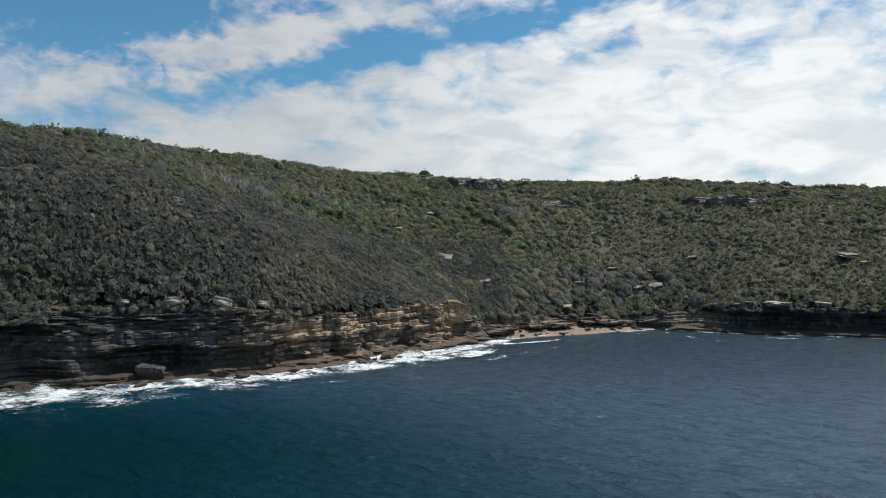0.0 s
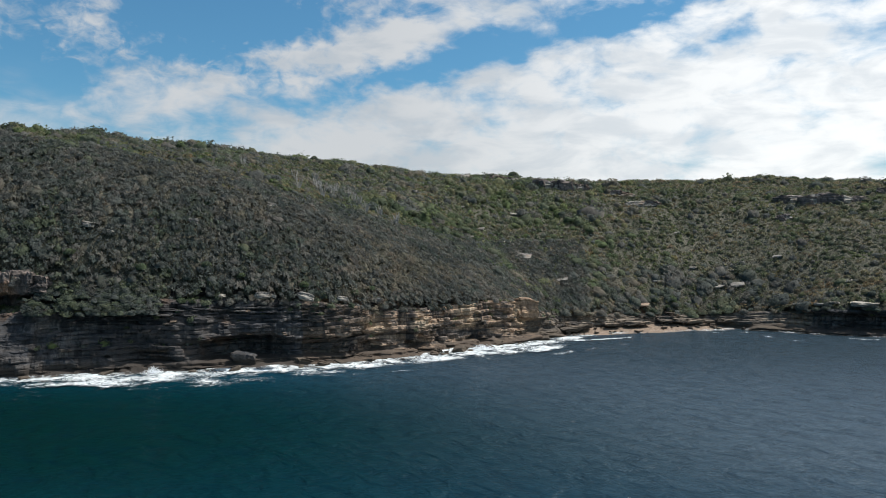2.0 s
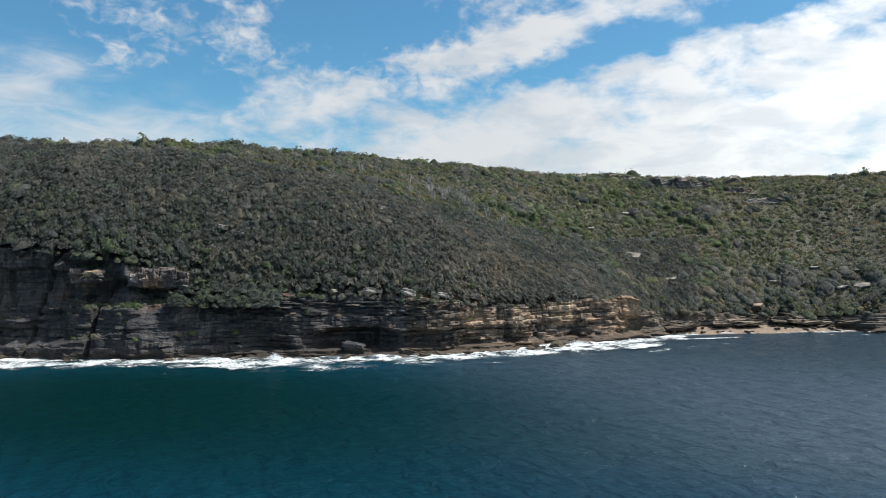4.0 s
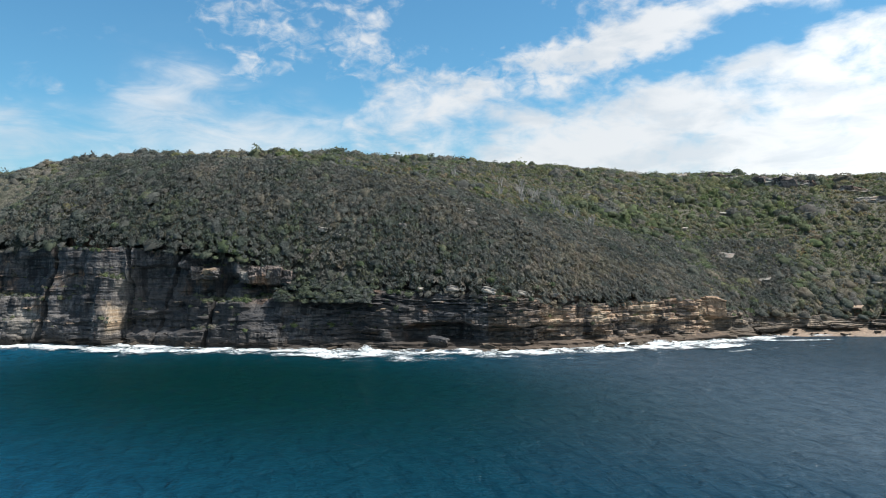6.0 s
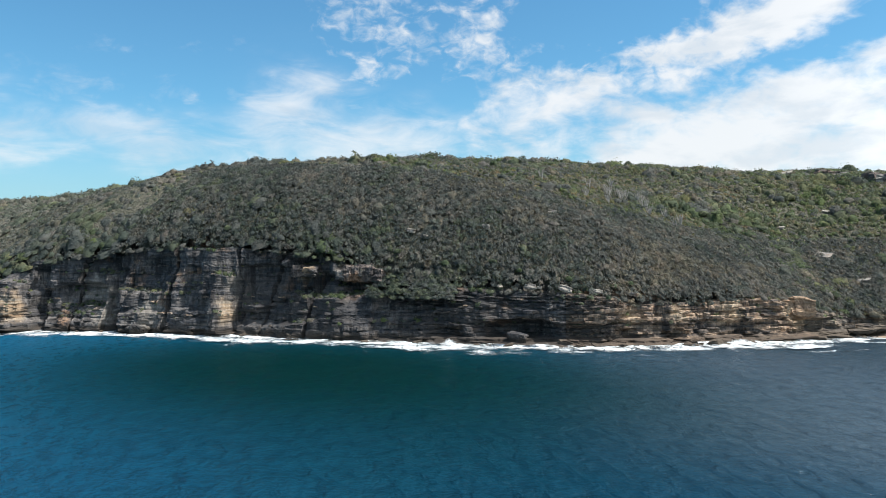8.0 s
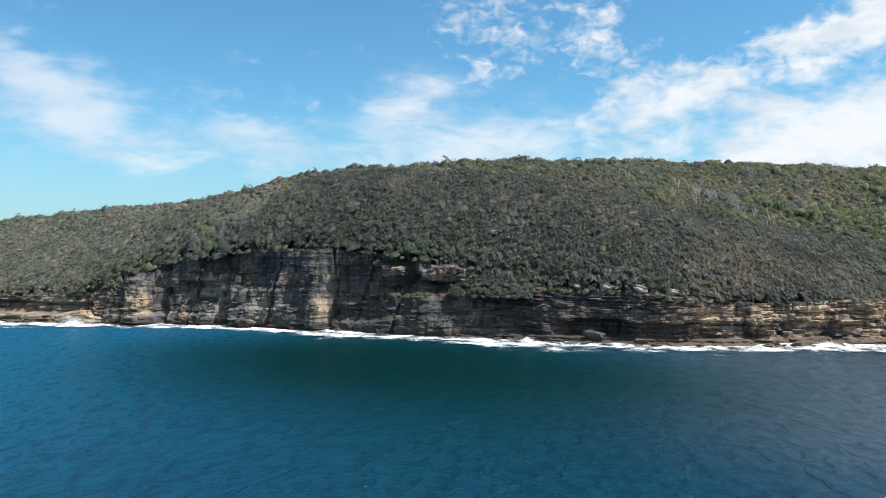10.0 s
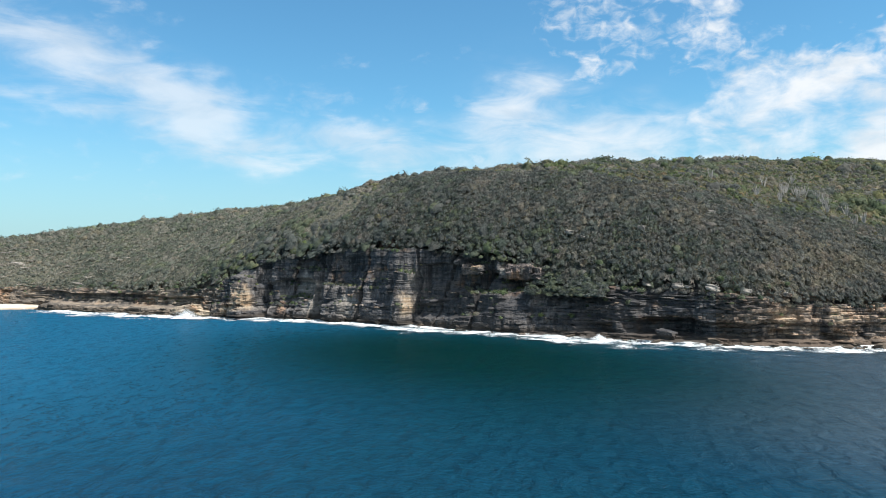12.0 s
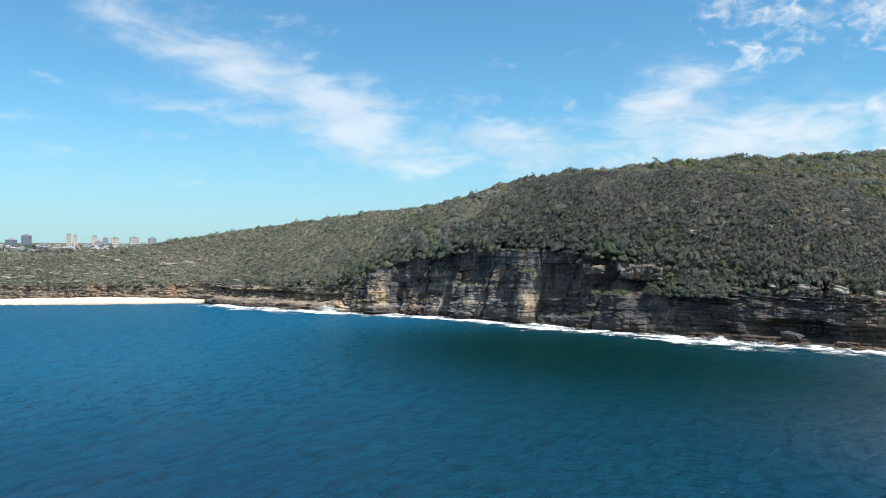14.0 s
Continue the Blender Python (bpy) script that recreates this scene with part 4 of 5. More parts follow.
def plant():
    for step, near, far, cards, big in ((2.05, -0.8, 50, 74, 1.55), (2.55, 50, 130, 52, 1.95), (4.2, 130, 290, 26, 2.85)):
        x, y, z, inland = scatter(step, near, far)
        right = smooth(x + 0.25 * (y - 250), 25, 75)
        gully = np.exp(-((x - 14 + 0.45 * (y - 240)) / 44) ** 2) * smooth(y, 196, 235)
        left = smooth(-x, 215, 262)
        patch = wave2(x / 26, y / 26, 41) + 0.6 * wave2(x / 9, y / 9, 42)
        bare = wave2(x / 17, y / 12, 44) + 0.5 * wave2(x / 6, y / 6, 45)
        keep = rng.random(len(x)) < 0.97 - 0.35 * np.maximum(right, left) * smooth(bare, 0.1, 0.7)
        kind = np.zeros(len(x), int)
        kind[right + 0.35 * patch > 0.55] = 2
        kind[left + 0.3 * patch > 0.6] = 2
        mixed = rng.random(len(x))
        kind[(kind == 2) & (x > -100) & (mixed < 0.30)] = 0
        kind[(kind == 2) & (x > -100) & (mixed > 0.84 - 0.2 * smooth(patch, 0, 0.6))] = 1
        kind[(gully + 0.28 * patch > 0.5) & (rng.random(len(x)) < 0.6)] = 1
        kind[(patch > 0.95) & (kind == 0)] = 1
        fresh = wave2(x / 15, y / 15, 49) + 0.5 * wave2(x / 5, y / 5, 50)
        kind[(fresh > 0.55) & (kind == 0) & (inland > 6) & (rng.random(len(x)) < 0.55)] = 1
        radius = (0.85 + 0.3 * wave2(x / 13, y / 13, 46)) * big * (0.60 + 1.15 * rng.random(len(x)) ** 2.2) * (1.0 - 0.28 * np.maximum(right * (1 - gully), left)) * (1 + 0.35 * smooth(patch, 0.3, 0.9))
        # tall dark bushes over the western end of the cliff
        bushy = smooth(x, -200, -180) * smooth(-x, 118, 138) * (1 - smooth(inland, 18, 34))
        keep &= rng.random(len(x)) < 1 - 0.4 * bushy
        radius = radius * (1 + 0.5 * bushy)
        belt = brown_belt(x, y)
        radius = radius * (1 - 0.42 * belt)
        kind[(belt > 0.35) & (rng.random(len(x)) < 0.9)] = 0
        wet = smooth(x, 12, 22) * smooth(-x, -112, -90) * (inland < 20)
        kind[(wet > 0.5) & (rng.random(len(x)) < 0.7)] = 0
        radius = radius * (1 + 0.5 * wet)
        tall = rng.random(len(x)) < 0.03 + 0.07 * right * smooth(bare, -0.2, 0.5)
        radius = np.where(tall, radius * (1.45 + (0.35 if near < 100 else -0.25) * right), radius)
        kind[tall & (right > 0.5)] = 0
        thin = np.where(x < -232, 0.82, np.where(x > 32 + 0.2 * (250 - y), 0.60 + 0.2 * smooth(patch, -0.3, 0.5), 1.0))
        keep &= rng.random(len(x)) < thin
        radius = radius * thin ** -0.5
        # the gully holds the largest shrubs
        if near < 100:
            keep &= rng.random(len(x)) < 1 - 0.35 * gully
            radius = radius * (1 + 0.45 * gully)
        # shrubs crowd together in mounds
        mound = np.maximum(0, wave2(x / 6.5, y / 6.5, 52) + 0.4 * wave2(x / 3.4, y / 3.4, 53) + 0.15) if near < 100 else 0 * x
        z = z + 0.8 * mound * smooth(inland, 1, 5)
        radius = radius * (0.92 + 0.28 * mound)
        for bx, by, wide in BARE_HILL + BARE_GULLY + BARE_WEST + BANDS:
            # seaward of a bare rock the plants stay low
            keep &= np.hypot((x - bx) / 0.62, y - by + 0.35 * wide) > 0.42 * wide + 0.45 * radius
        kind[(kind == 2) & (x < -225)] = 3
        kind[(kind == 1) & (x < -180) & (rng.random(len(x)) < 0.85)] = 0
        radius = np.where(kind == 3, radius * (1.2 + 0.45 * wave2(x / 16, y / 16, 56)), radius)
        for k, mat, name, label in ((3, HEATH_WEST, "heath", "pale grey-green heath on the western slope"), (0, SCRUB, "scrub", "dense grey-green coastal scrub covering the hillside"),
                                    (1, GREEN, "shrubs", "fresh green shrubs in the gully and damp hollows"),
                                    (2, HEATH, "heath", "low olive and brown heath on the open slope")):
            m = keep & (kind == k)
            thicket(name, x[m], y[m], z[m], radius[m], mat, cards, label, rng, True, 0.64 if near < 0 else 0.92, 1.0 if near < 0 else 0.6, 0.7 if k == 3 else 0.9 if near < 0 else 1.2, 0.86 if near < 100 else 0.66)


def rim_plants():
    """Shrubs crowding the rim of the cliffs and hanging over it."""
    spots = np.concatenate(RIMS)
    spots = spots[(rng.random(len(spots)) < 0.28) & (spots[:, 3] > 6) & (wave2(spots[:, 0] / 8, spots[:, 1] / 8, 73) > -0.55)]
    green = wave2(spots[:, 0] / 14, spots[:, 1] / 14, 74) > 0.45
    for mat, some, label in ((SCRUB, spots[~green], "grey-green shrubs crowding the rim of the cliff"), (GREEN, spots[green], "green shrubs hanging over the rim of the cliff")):
        thicket("shrubs", some[:, 0], some[:, 1], some[:, 2], 0.6 + 0.9 * rng.random(len(some)), mat, 44, label, rng, True, 1.0, 0.3)


def steep_scrub():
    """More scrub where the slope above the cliff is steep, with low growth between."""
    x, y, z, inland = scatter(2.5, 0.5, 34)
    m = (x > -175) & (x < 18) & (rng.random(len(x)) < 0.8)
    thicket("scrub", x[m], y[m], z[m], 0.9 + 1.3 * rng.random(m.sum()) ** 1.5, SCRUB, 60, "dense grey-green scrub on the steep slope above the cliff", rng, True, 0.64, 1.0, 0.9, 0.86)
    x, y, z, inland = scatter(1.35, 0.3, 40)
    m = (x > -185) & (x < 22)
    thicket("undergrowth", x[m], y[m], z[m] + 0.75, 0.9 + 0.7 * rng.random(m.sum()), SCRUB, 22, "low undergrowth between the shrubs", rng, False, 1.0, 1.0, 0.6)


def low_heath():
    """Knee-high tufts between the shrubs of the open eastern slope."""
    x, y, z, inland = scatter(2.0, 0.5, 150)
    m = (x > 22 + 0.2 * (250 - y)) & (rng.random(len(x)) < 0.85)
    thicket("heath", x[m], y[m], z[m] + 0.1, 0.85 + 0.8 * rng.random(m.sum()), HEATH, 12, "knee-high heath tufts on the open slope", rng, False)
    x, y, z, inland = scatter(2.0, 34, 150)
    m = (x > -130) & (x < 24 + 0.2 * (250 - y)) & (y > 160)
    green = rng.random(len(x)) < 0.45 + 0.4 * wave2(x / 14, y / 14, 55)
    for mat, some, label in ((GREEN, m & green, "low green tufts between the gully shrubs"), (HEATH, m & ~green, "low olive tufts between the gully shrubs")):
        thicket("heath", x[some], y[some], z[some] + 0.1, 0.8 + 0.8 * rng.random(some.sum()), mat, 12, label, rng, False)
    x, y, z, inland = scatter(2.5, 0.5, 150)
    m = (x < -222) & (x > -430) & (y < 130)
    thicket("heath", x[m], y[m], z[m] + 0.1, 1.1 + 0.9 * rng.random(m.sum()), HEATH_WEST, 14, "low grey heath between the shrubs of the western slope", rng, False, 1.0, 1.0, 0.35, 0.75)


plant()
rim_plants()
steep_scrub()
low_heath()


def ledge_plants():
    """Tufts and small shrubs that hang on the ledges of the cliffs."""
    spots = np.concatenate(LEDGES)
    thick = wave2(spots[:, 0] / 9, spots[:, 2] / 4, 61)
    chance = 0.07 + 0.34 * smooth(thick, -0.1, 0.6) * (0.4 + 1.4 * spots[:, 3])
    # the broad ledge half way up the cliff is overgrown
    chance = chance + 0.5 * smooth(spots[:, 0], -128, -112) * smooth(-spots[:, 0], 76, 90) * (np.abs(spots[:, 2] - 14) < 1.8)
    spots = spots[rng.random(len(spots)) < chance]
    for name, mat, some in (("shrubs", SCRUB, spots[::2]), ("shrubs", GREEN, spots[1::2])):
        thicket(name, some[:, 0], some[:, 1], some[:, 2], 0.45 + 1.05 * rng.random(len(some)) ** 1.4, mat, 60, "small shrubs and tufts clinging to cliff ledges", rng, True, 1.0, 0.0)


def ledge_growth():
    """Dense scrub that climbs from the broad ledge to the slope above it."""
    first, last = metre_at(-72), metre_at(-99)
    s = rng.uniform(first, last, 420)
    d = rng.uniform(3.5, 15, 420)
    x, y = np.interp(s, S1, line_x) + np.interp(s, S1, IN_X) * d, np.interp(s, S1, line_y) + np.interp(s, S1, IN_Y) * d
    z = np.minimum(12.6 + (d - 3.5) * 0.95, land(x, y) + 0.4)
    thicket("scrub", x, y, z, 0.9 + 1.1 * rng.random(420), SCRUB, 60, "dark scrub climbing from the ledge half way up the cliff", rng, True, 0.75, 0.8, 0.6)


ledge_plants()
ledge_growth()


# ---- rocks ----
def rock_mesh(name, seed, flat=0.6, angular=0.5, mat=None, ragged=0.0):
    """A weathered block about 1 m wide: a bevelled, knocked-about box."""
    r = random.Random(seed)
    bm = bmesh.new()
    bmesh.ops.create_cube(bm, size=1.0)
    bmesh.ops.bevel(bm, geom=bm.edges[:], offset=0.15 - 0.10 * angular, segments=1, profile=0.6, affect="EDGES")
    bmesh.ops.subdivide_edges(bm, edges=bm.edges[:], cuts=1, use_grid_fill=True)
    shear = r.uniform(-0.25, 0.25)
    for v in bm.verts:
        a = noise.noise_vector(v.co * 1.3 + Vector((seed * 7.3, seed * 1.7, 0)))
        b = noise.noise_vector(v.co * 3.4 + Vector((seed * 3.1, 0, seed * 2.3)))
        v.co += a * (0.28 - 0.1 * angular) + b * 0.07
        c = noise.noise_vector(Vector((v.co.x * 2.1 + seed * 5.7, v.co.y * 2.1, v.co.z * 0.6)))
        v.co.x += shear * v.co.z + ragged * c.x
        v.co.y += ragged * c.y
        v.co.z *= flat
    data = bpy.data.meshes.new(name)
    bm.to_mesh(data)
    bm.free()
    data.materials.append(mat)
    return data


def crag_mesh(seed, cuts, flat, mat):
    """A weathered crag about 1 m wide, with worn beds, cracks and broken corners."""
    bm = bmesh.new()
    bmesh.ops.create_cube(bm, size=1.0)
    bmesh.ops.subdivide_edges(bm, edges=bm.edges[:], cuts=cuts, use_grid_fill=True)
    shift = Vector((seed * 3.7, seed * 1.3, seed * 2.1))
    for v in bm.verts:
        p = v.co.copy()
        v.co = p.lerp(p.normalized() * 0.60, 0.30)
        bed = math.floor(p.z * 5 + 0.9 * noise.noise(p * 1.4 + shift))
        step = 1 + 0.30 * (noise.noise(Vector((bed * 5.3, seed * 7.7, 0.5))) + 0.5 * noise.noise(Vector((p.x * 2.5, p.y * 2.5, bed * 3.1)) + shift))
        v.co.x, v.co.y = v.co.x * step, v.co.y * step
        crack = abs(noise.noise(Vector((p.x * 2.2, p.y * 2.2, p.z * 0.5)) + shift))
        pull = 1 - 0.16 * max(0.0, 1 - crack / 0.12)
        v.co.x, v.co.y = v.co.x * pull, v.co.y * pull
        v.co += noise.noise_vector(p * 1.5 + shift) * 0.15 + noise.noise_vector(p * 4.5 + shift) * 0.06 + noise.noise_vector(p * 11 + shift) * 0.03
        v.co.z *= flat
    data = bpy.data.meshes.new("crag")
    bm.to_mesh(data)
    bm.free()
    data.materials.append(mat)
    return data


def crag_set(mat, flat, first, cuts=6, count=5):
    return [crag_mesh(first + i, cuts, flat, mat) for i in range(count)]


def rock_set(mat, flat, angular, first, ragged=0.0):
    return [rock_mesh("rock", first + i, flat, angular, mat, ragged) for i in range(6)]


PALE_BLOCKS = crag_set(ROCK_PALE, 0.5, 10)
PALE_SLABS = crag_set(ROCK_PALE, 0.24, 30, 5)
THIN_SLABS = rock_set(ROCK_PALE, 0.16, 0.6, 130, 0.35)
BAND_SLABS = crag_set(ROCK_BLUSH, 0.5, 110) + crag_set(ROCK_PALE, 0.4, 120, 6, 2)
SHORE_BLOCKS = crag_set(ROCK_SHORE, 0.6, 50, 4, 6)
FACE_SLABS = rock_set(ROCK, 0.35, 0.95, 70)


def boulder(name, data, x, y, z, size, turn, tip=(0, 0), stretch=1.0, label="", group="", deep=0.75):
    ob = new(name, data)
    ob.matrix_basis = pose(x, y, z, tip[0], tip[1], turn) @ Matrix.Diagonal((size * stretch, size * deep, size, 1))
    return tagged(ob, label, "rock", group)


chance = random.Random(3)
for spots, sets, lift, label, group in (
        (BARE_HILL, PALE_BLOCKS, 0.75, "pale grey sandstone boulder lying bare among dark scrub", "boulders on the headland"),
        (BARE_GULLY, PALE_SLABS, 0.6, "flat pale sandstone slab between green shrubs", "slabs in the gully"),
        (BARE_WEST, PALE_SLABS, 0.75, "long cream sandstone slab breaking through low heath", "slabs on the western heath")):
    xs, ys = np.array([s[0] for s in spots], float), np.array([s[1] for s in spots], float)
    for (x, y, wide), z in zip(spots, land(xs, ys)):
        low = sets is PALE_BLOCKS and y < 165 and x > -65
        z = z + (1.4 if low else 0.0)
        wide = wide * (1.05 if low else 1.0)
        boulder("boulder" if sets is PALE_BLOCKS else "rock_slab", chance.choice(sets), x, y, z + lift * (0.9 if wide > 3 else 0.6), wide * (0.56 if sets is PALE_BLOCKS else 0.66 if x > -200 else 0.42),
                chance.uniform(-25, 25) + 25 * (sets is PALE_BLOCKS) if x > -200 else chance.uniform(55, 78), (chance.uniform(8, 28), chance.uniform(-10, 10)) if sets is PALE_SLABS and x > -200 else (chance.uniform(-8, 8), chance.uniform(2, 16)), 1.0 if sets is PALE_BLOCKS else 1.25 if x > -200 else 1.9, label, group, 0.75 if x > -200 else 0.42)

# Many smaller cream slabs scattered over the western heath, thickest near its edge.
spots = []
for i in range(240):
    j = int(chance.uniform(metre_at(-300), S1[-1] - 90))
    d = line_back[j] + 2 + 75 * chance.random() ** 1.5
    spots.append((line_x[j] + IN_X[j] * d, line_y[j] + IN_Y[j] * d, chance.uniform(0.7, 2.0)))
for (x, y, wide), z in zip(spots, land(np.array([p[0] for p in spots]), np.array([p[1] for p in spots]))):
    boulder("rock_slab", chance.choice(THIN_SLABS), x, y, z + 0.8, wide, chance.uniform(50, 95), (chance.uniform(-4, 8), chance.uniform(-4, 4)), 1.9,
            "small cream sandstone slab showing through the heath", "slabs on the western heath")

# Pale flat slabs on the edge of the cove's eastern cliff.
for x, y, wide in ((89, 242, 4.8), (93, 237, 4.7), (97, 235, 4.4), (104, 231, 9.5), (116, 227, 6.9)):
    z = float(land(np.array([x * 1.0]), np.array([y * 1.0]))[0])
    boulder("rock_slab", chance.choice(PALE_SLABS), x, y, z + 0.5, wide * 0.6, -18 + chance.uniform(-6, 6), (0, 3), 1.1,
            "flat whitish sandstone slab on the shaded cliff edge", "slabs above the cove")


def outcrop(x, y, wide, turn):
    """A low broken rock band across the slope: overlapping slabs in two courses."""
    z = float(land(np.array([x * 1.0]), np.array([y * 1.0]))[0])
    base = new("rock_outcrop")
    base.location = (x, y, z)
    base.rotation_euler = (0, 0, radians(turn))
    count = max(3, int(wide / 2.6))
    c, s = math.cos(radians(turn)), math.sin(radians(turn))
    for course in range(2):
        for i in range(count - course):
            size = wide / count * chance.uniform(1.0, 1.7)
            px, py = (i + 0.5 + course * 0.4) * wide / count - wide / 2, chance.uniform(-0.5, 0.5) + course * 0.7
            here = float(land(np.array([x + px * c - py * s]), np.array([y + px * s + py * c]))[0]) - z
            ob = new("slab", chance.choice(BAND_SLABS))
            ob.matrix_basis = pose(px, py, here - 0.15 + course * 0.4, chance.uniform(-5, 5), chance.uniform(-5, 5), chance.uniform(-14, 14)) @ Matrix.Diagonal((size * 1.35, 3.4, (size * 0.8 + 2.2) * (2.4 if wide > 15 else 1.2), 1))
            ob.parent = base
    return tagged(base, "broken band of dark sandstone ledges across the scrubby slope", "outcrop", "rock bands")


for x, y, wide in BANDS:
    outcrop(x, y, wide, chance.uniform(-8, 8) - 6)


def rock_face(x, y, z, wide, high, turn):
    """Bare cracked crags standing in the scrub above a ledge."""
    base = new("rock_outcrop")
    base.location, base.rotation_euler = (x, y, z), (0, 0, radians(turn))
    place = -wide / 2
    while place < wide / 2:
        size = chance.uniform(2.0, 4.2)
        tall_by = high * chance.uniform(0.5, 1.15)
        ob = new("block", chance.choice(FACE_CRAGS))
        ob.matrix_basis = pose(place + size / 2, chance.uniform(-1.2, 1.0), tall_by * 0.38, chance.uniform(-4, 4), chance.uniform(-4, 4), chance.uniform(-12, 12)) @ Matrix.Diagonal((size * 1.15, 4.2, tall_by, 1))
        ob.parent = base
        place += size * 0.8
    return tagged(base, "bare pinkish-grey sandstone crags above the overgrown ledge", "outcrop", "rock bands")


FACE_CRAGS = crag_set(ROCK_BLUSH, 1.0, 140, 12) + crag_set(ROCK_DARK, 1.0, 150, 12, 2)
rock_face(-105.8, 134.0, 17.6, 12.0, 5.6, 20)
rock_face(-121.3, 126.2, 18.8, 5.5, 4.0, 20)

# Blocks fallen to the foot of the cliff, washed by the surf.
for i in range(110):
    metre = chance.uniform(CORNER + 60, WEST + 40) if i % 3 == 0 else chance.uniform(CORNER - 5, CORNER + 80)
    j = int(metre)
    back_in = chance.gauss(0.8, 1.5)
    size = chance.uniform(0.7, 1.7) * (1.8 if chance.random() < 0.12 else 1.0)
    boulder("boulder", chance.choice(SHORE_BLOCKS), line_x[j] + IN_X[j] * back_in, line_y[j] + IN_Y[j] * back_in, 0.15 + 0.12 * size + max(0, back_in) * 0.15,
            size * 1.3, chance.uniform(0, 360), (chance.uniform(-15, 15), chance.uniform(-15, 15)), 1.2, "dark wet sandstone block at the surf line", "blocks at the cliff foot")
boulder("boulder", crag_mesh(187, 9, 0.65, ROCK_DARK), -168, 100.5, 1.2, 5.6, 40, (0, 0), 1.0, "large rounded dark boulder standing in the surf", "blocks at the cliff foot")
boulder("boulder", crag_mesh(183, 9, 0.8, ROCK_DARK), -57.5, 146.0, 1.6, 4.6, 10, (0, 8), 1.0, "grey boulder leaning against the cliff foot", "blocks at the cliff foot")

KNOB = crag_set(ROCK_ORANGE, 0.8, 160, 14)
boulder("boulder", KNOB[0], 2.2, 206.0, 9.4, 7.0, 35, (0, 6), 1.0, "orange-tan weathered sandstone knob at the point", "knob of the point")
boulder("boulder", KNOB[3], -1.8, 202.5, 9.6, 4.6, 50, (6, 0), 1.2, "orange-tan weathered sandstone knob at the point", "knob of the point")
CREAM = crag_set(ROCK_CREAM, 0.55, 170, 14)
boulder("boulder", CREAM[1], -231, 66.5, 2.2, 8.5, 28, (0, -6), 1.5, "broad cream sandstone block behind the breaking surf", "cream blocks by the surf")
boulder("boulder", CREAM[4], -222, 70.5, 1.6, 4.6, 60, (4, 8), 1.2, "cream sandstone block beside a dark hollow", "cream blocks by the surf")

# Rubble along the head of the cove.
for i in range(60):
    j = int(chance.uniform(np.abs(line_x - 82).argmin(), CORNER))
    back_in = chance.uniform(-0.5, 8.5)
    size = chance.uniform(0.25, 0.9)
    boulder("boulder", chance.choice(SHORE_BLOCKS), line_x[j] + IN_X[j] * back_in, line_y[j] + IN_Y[j] * back_in, 0.1 + back_in * 0.24, size * 1.5, chance.uniform(0, 360),
            (chance.uniform(-12, 12), chance.uniform(-12, 12)), 1.4, "brown sandstone rubble along the cove beach", "rubble in the cove")

# Long tilted slabs stacked in ledges behind the cove beach.
COVE_SLABS = crag_set(ROCK_SHORE, 0.26, 90, 5, 6)
for i in range(70):
    j = int(chance.uniform(np.abs(line_x - 74).argmin(), CORNER + 4))
    back_in = chance.uniform(3.8 if line_x[j] < 36 else 5.8, 12.5)
    size = chance.uniform(1.6, 4.4)
    along = math.degrees(math.atan2(-IN_X[j], IN_Y[j]))
    boulder("rock_slab", chance.choice(COVE_SLABS), line_x[j] + IN_X[j] * back_in, line_y[j] + IN_Y[j] * back_in, 0.2 + back_in * 0.36, size, along + chance.uniform(-16, 16),
            (chance.uniform(-9, 4), chance.uniform(-7, 7)), 1.5, "long tilted brown sandstone slab in the cove ledges", "slabs in the cove")

# Slabs that stand proud of the main cliff, bed by bed.
def ledge_slabs(built, wanted):
    cliff_ob, cliff_grid, cliff_bed, cliff_frac, cliff_nx, cliff_ny = built
    rows_n, cols_n = cliff_bed.shape
    made_slabs = 0
    while made_slabs < wanted:
        i, j = chance.randrange(22, rows_n - 8), chance.randrange(4, cols_n - 4)
        x, y, z = cliff_grid[i, j]
        if not 0.35 < cliff_frac[i, j] < 0.75 or z < 2.6:
            continue
        ob = new("ledge", chance.choice(FACE_SLABS))
        angle = math.degrees(math.atan2(-cliff_nx[j], cliff_ny[j]))
        long = chance.uniform(0.8, 2.4)
        ob.matrix_basis = pose(x + cliff_nx[j] * 0.35, y + cliff_ny[j] * 0.35, z, 0, chance.uniform(-4, 4), angle + chance.uniform(-10, 10)) @ Matrix.Diagonal((long, chance.uniform(1.3, 2.2), chance.uniform(0.7, 1.7), 1))
        ob.parent = cliff_ob
        made_slabs += 1


ledge_slabs(POINT_CLIFF, 70)
ledge_slabs(MAIN, 40)


# ---- shrubs that stand out singly ----
def crown_mesh(seed):
    g = np.random.default_rng(seed)
    sprays = (shrub_shape(g, 420, 0.9) * (1, 1, 0.9) + (0, 0, 0.15)).reshape(-1, 3)
    verts = np.concatenate([sprays, np.array(DOME) * (0.85, 0.85, 0.95) * (0.8 + 0.35 * g.random((len(DOME), 1))) + (0, 0, 0.1)])
    tris = np.concatenate([np.arange(len(sprays)).reshape(-1, 3), np.array(DOME_FACES) + len(sprays)])
    ob = mesh_of("crown", verts, tris, GREEN if seed % 3 == 0 else SCRUB, True)
    ob.data.attributes.new("kind", "FLOAT", "POINT").data.foreach_set("value", np.full(len(verts), 0.45 + 0.09 * (seed % 4), dtype=np.float32))
    return ob


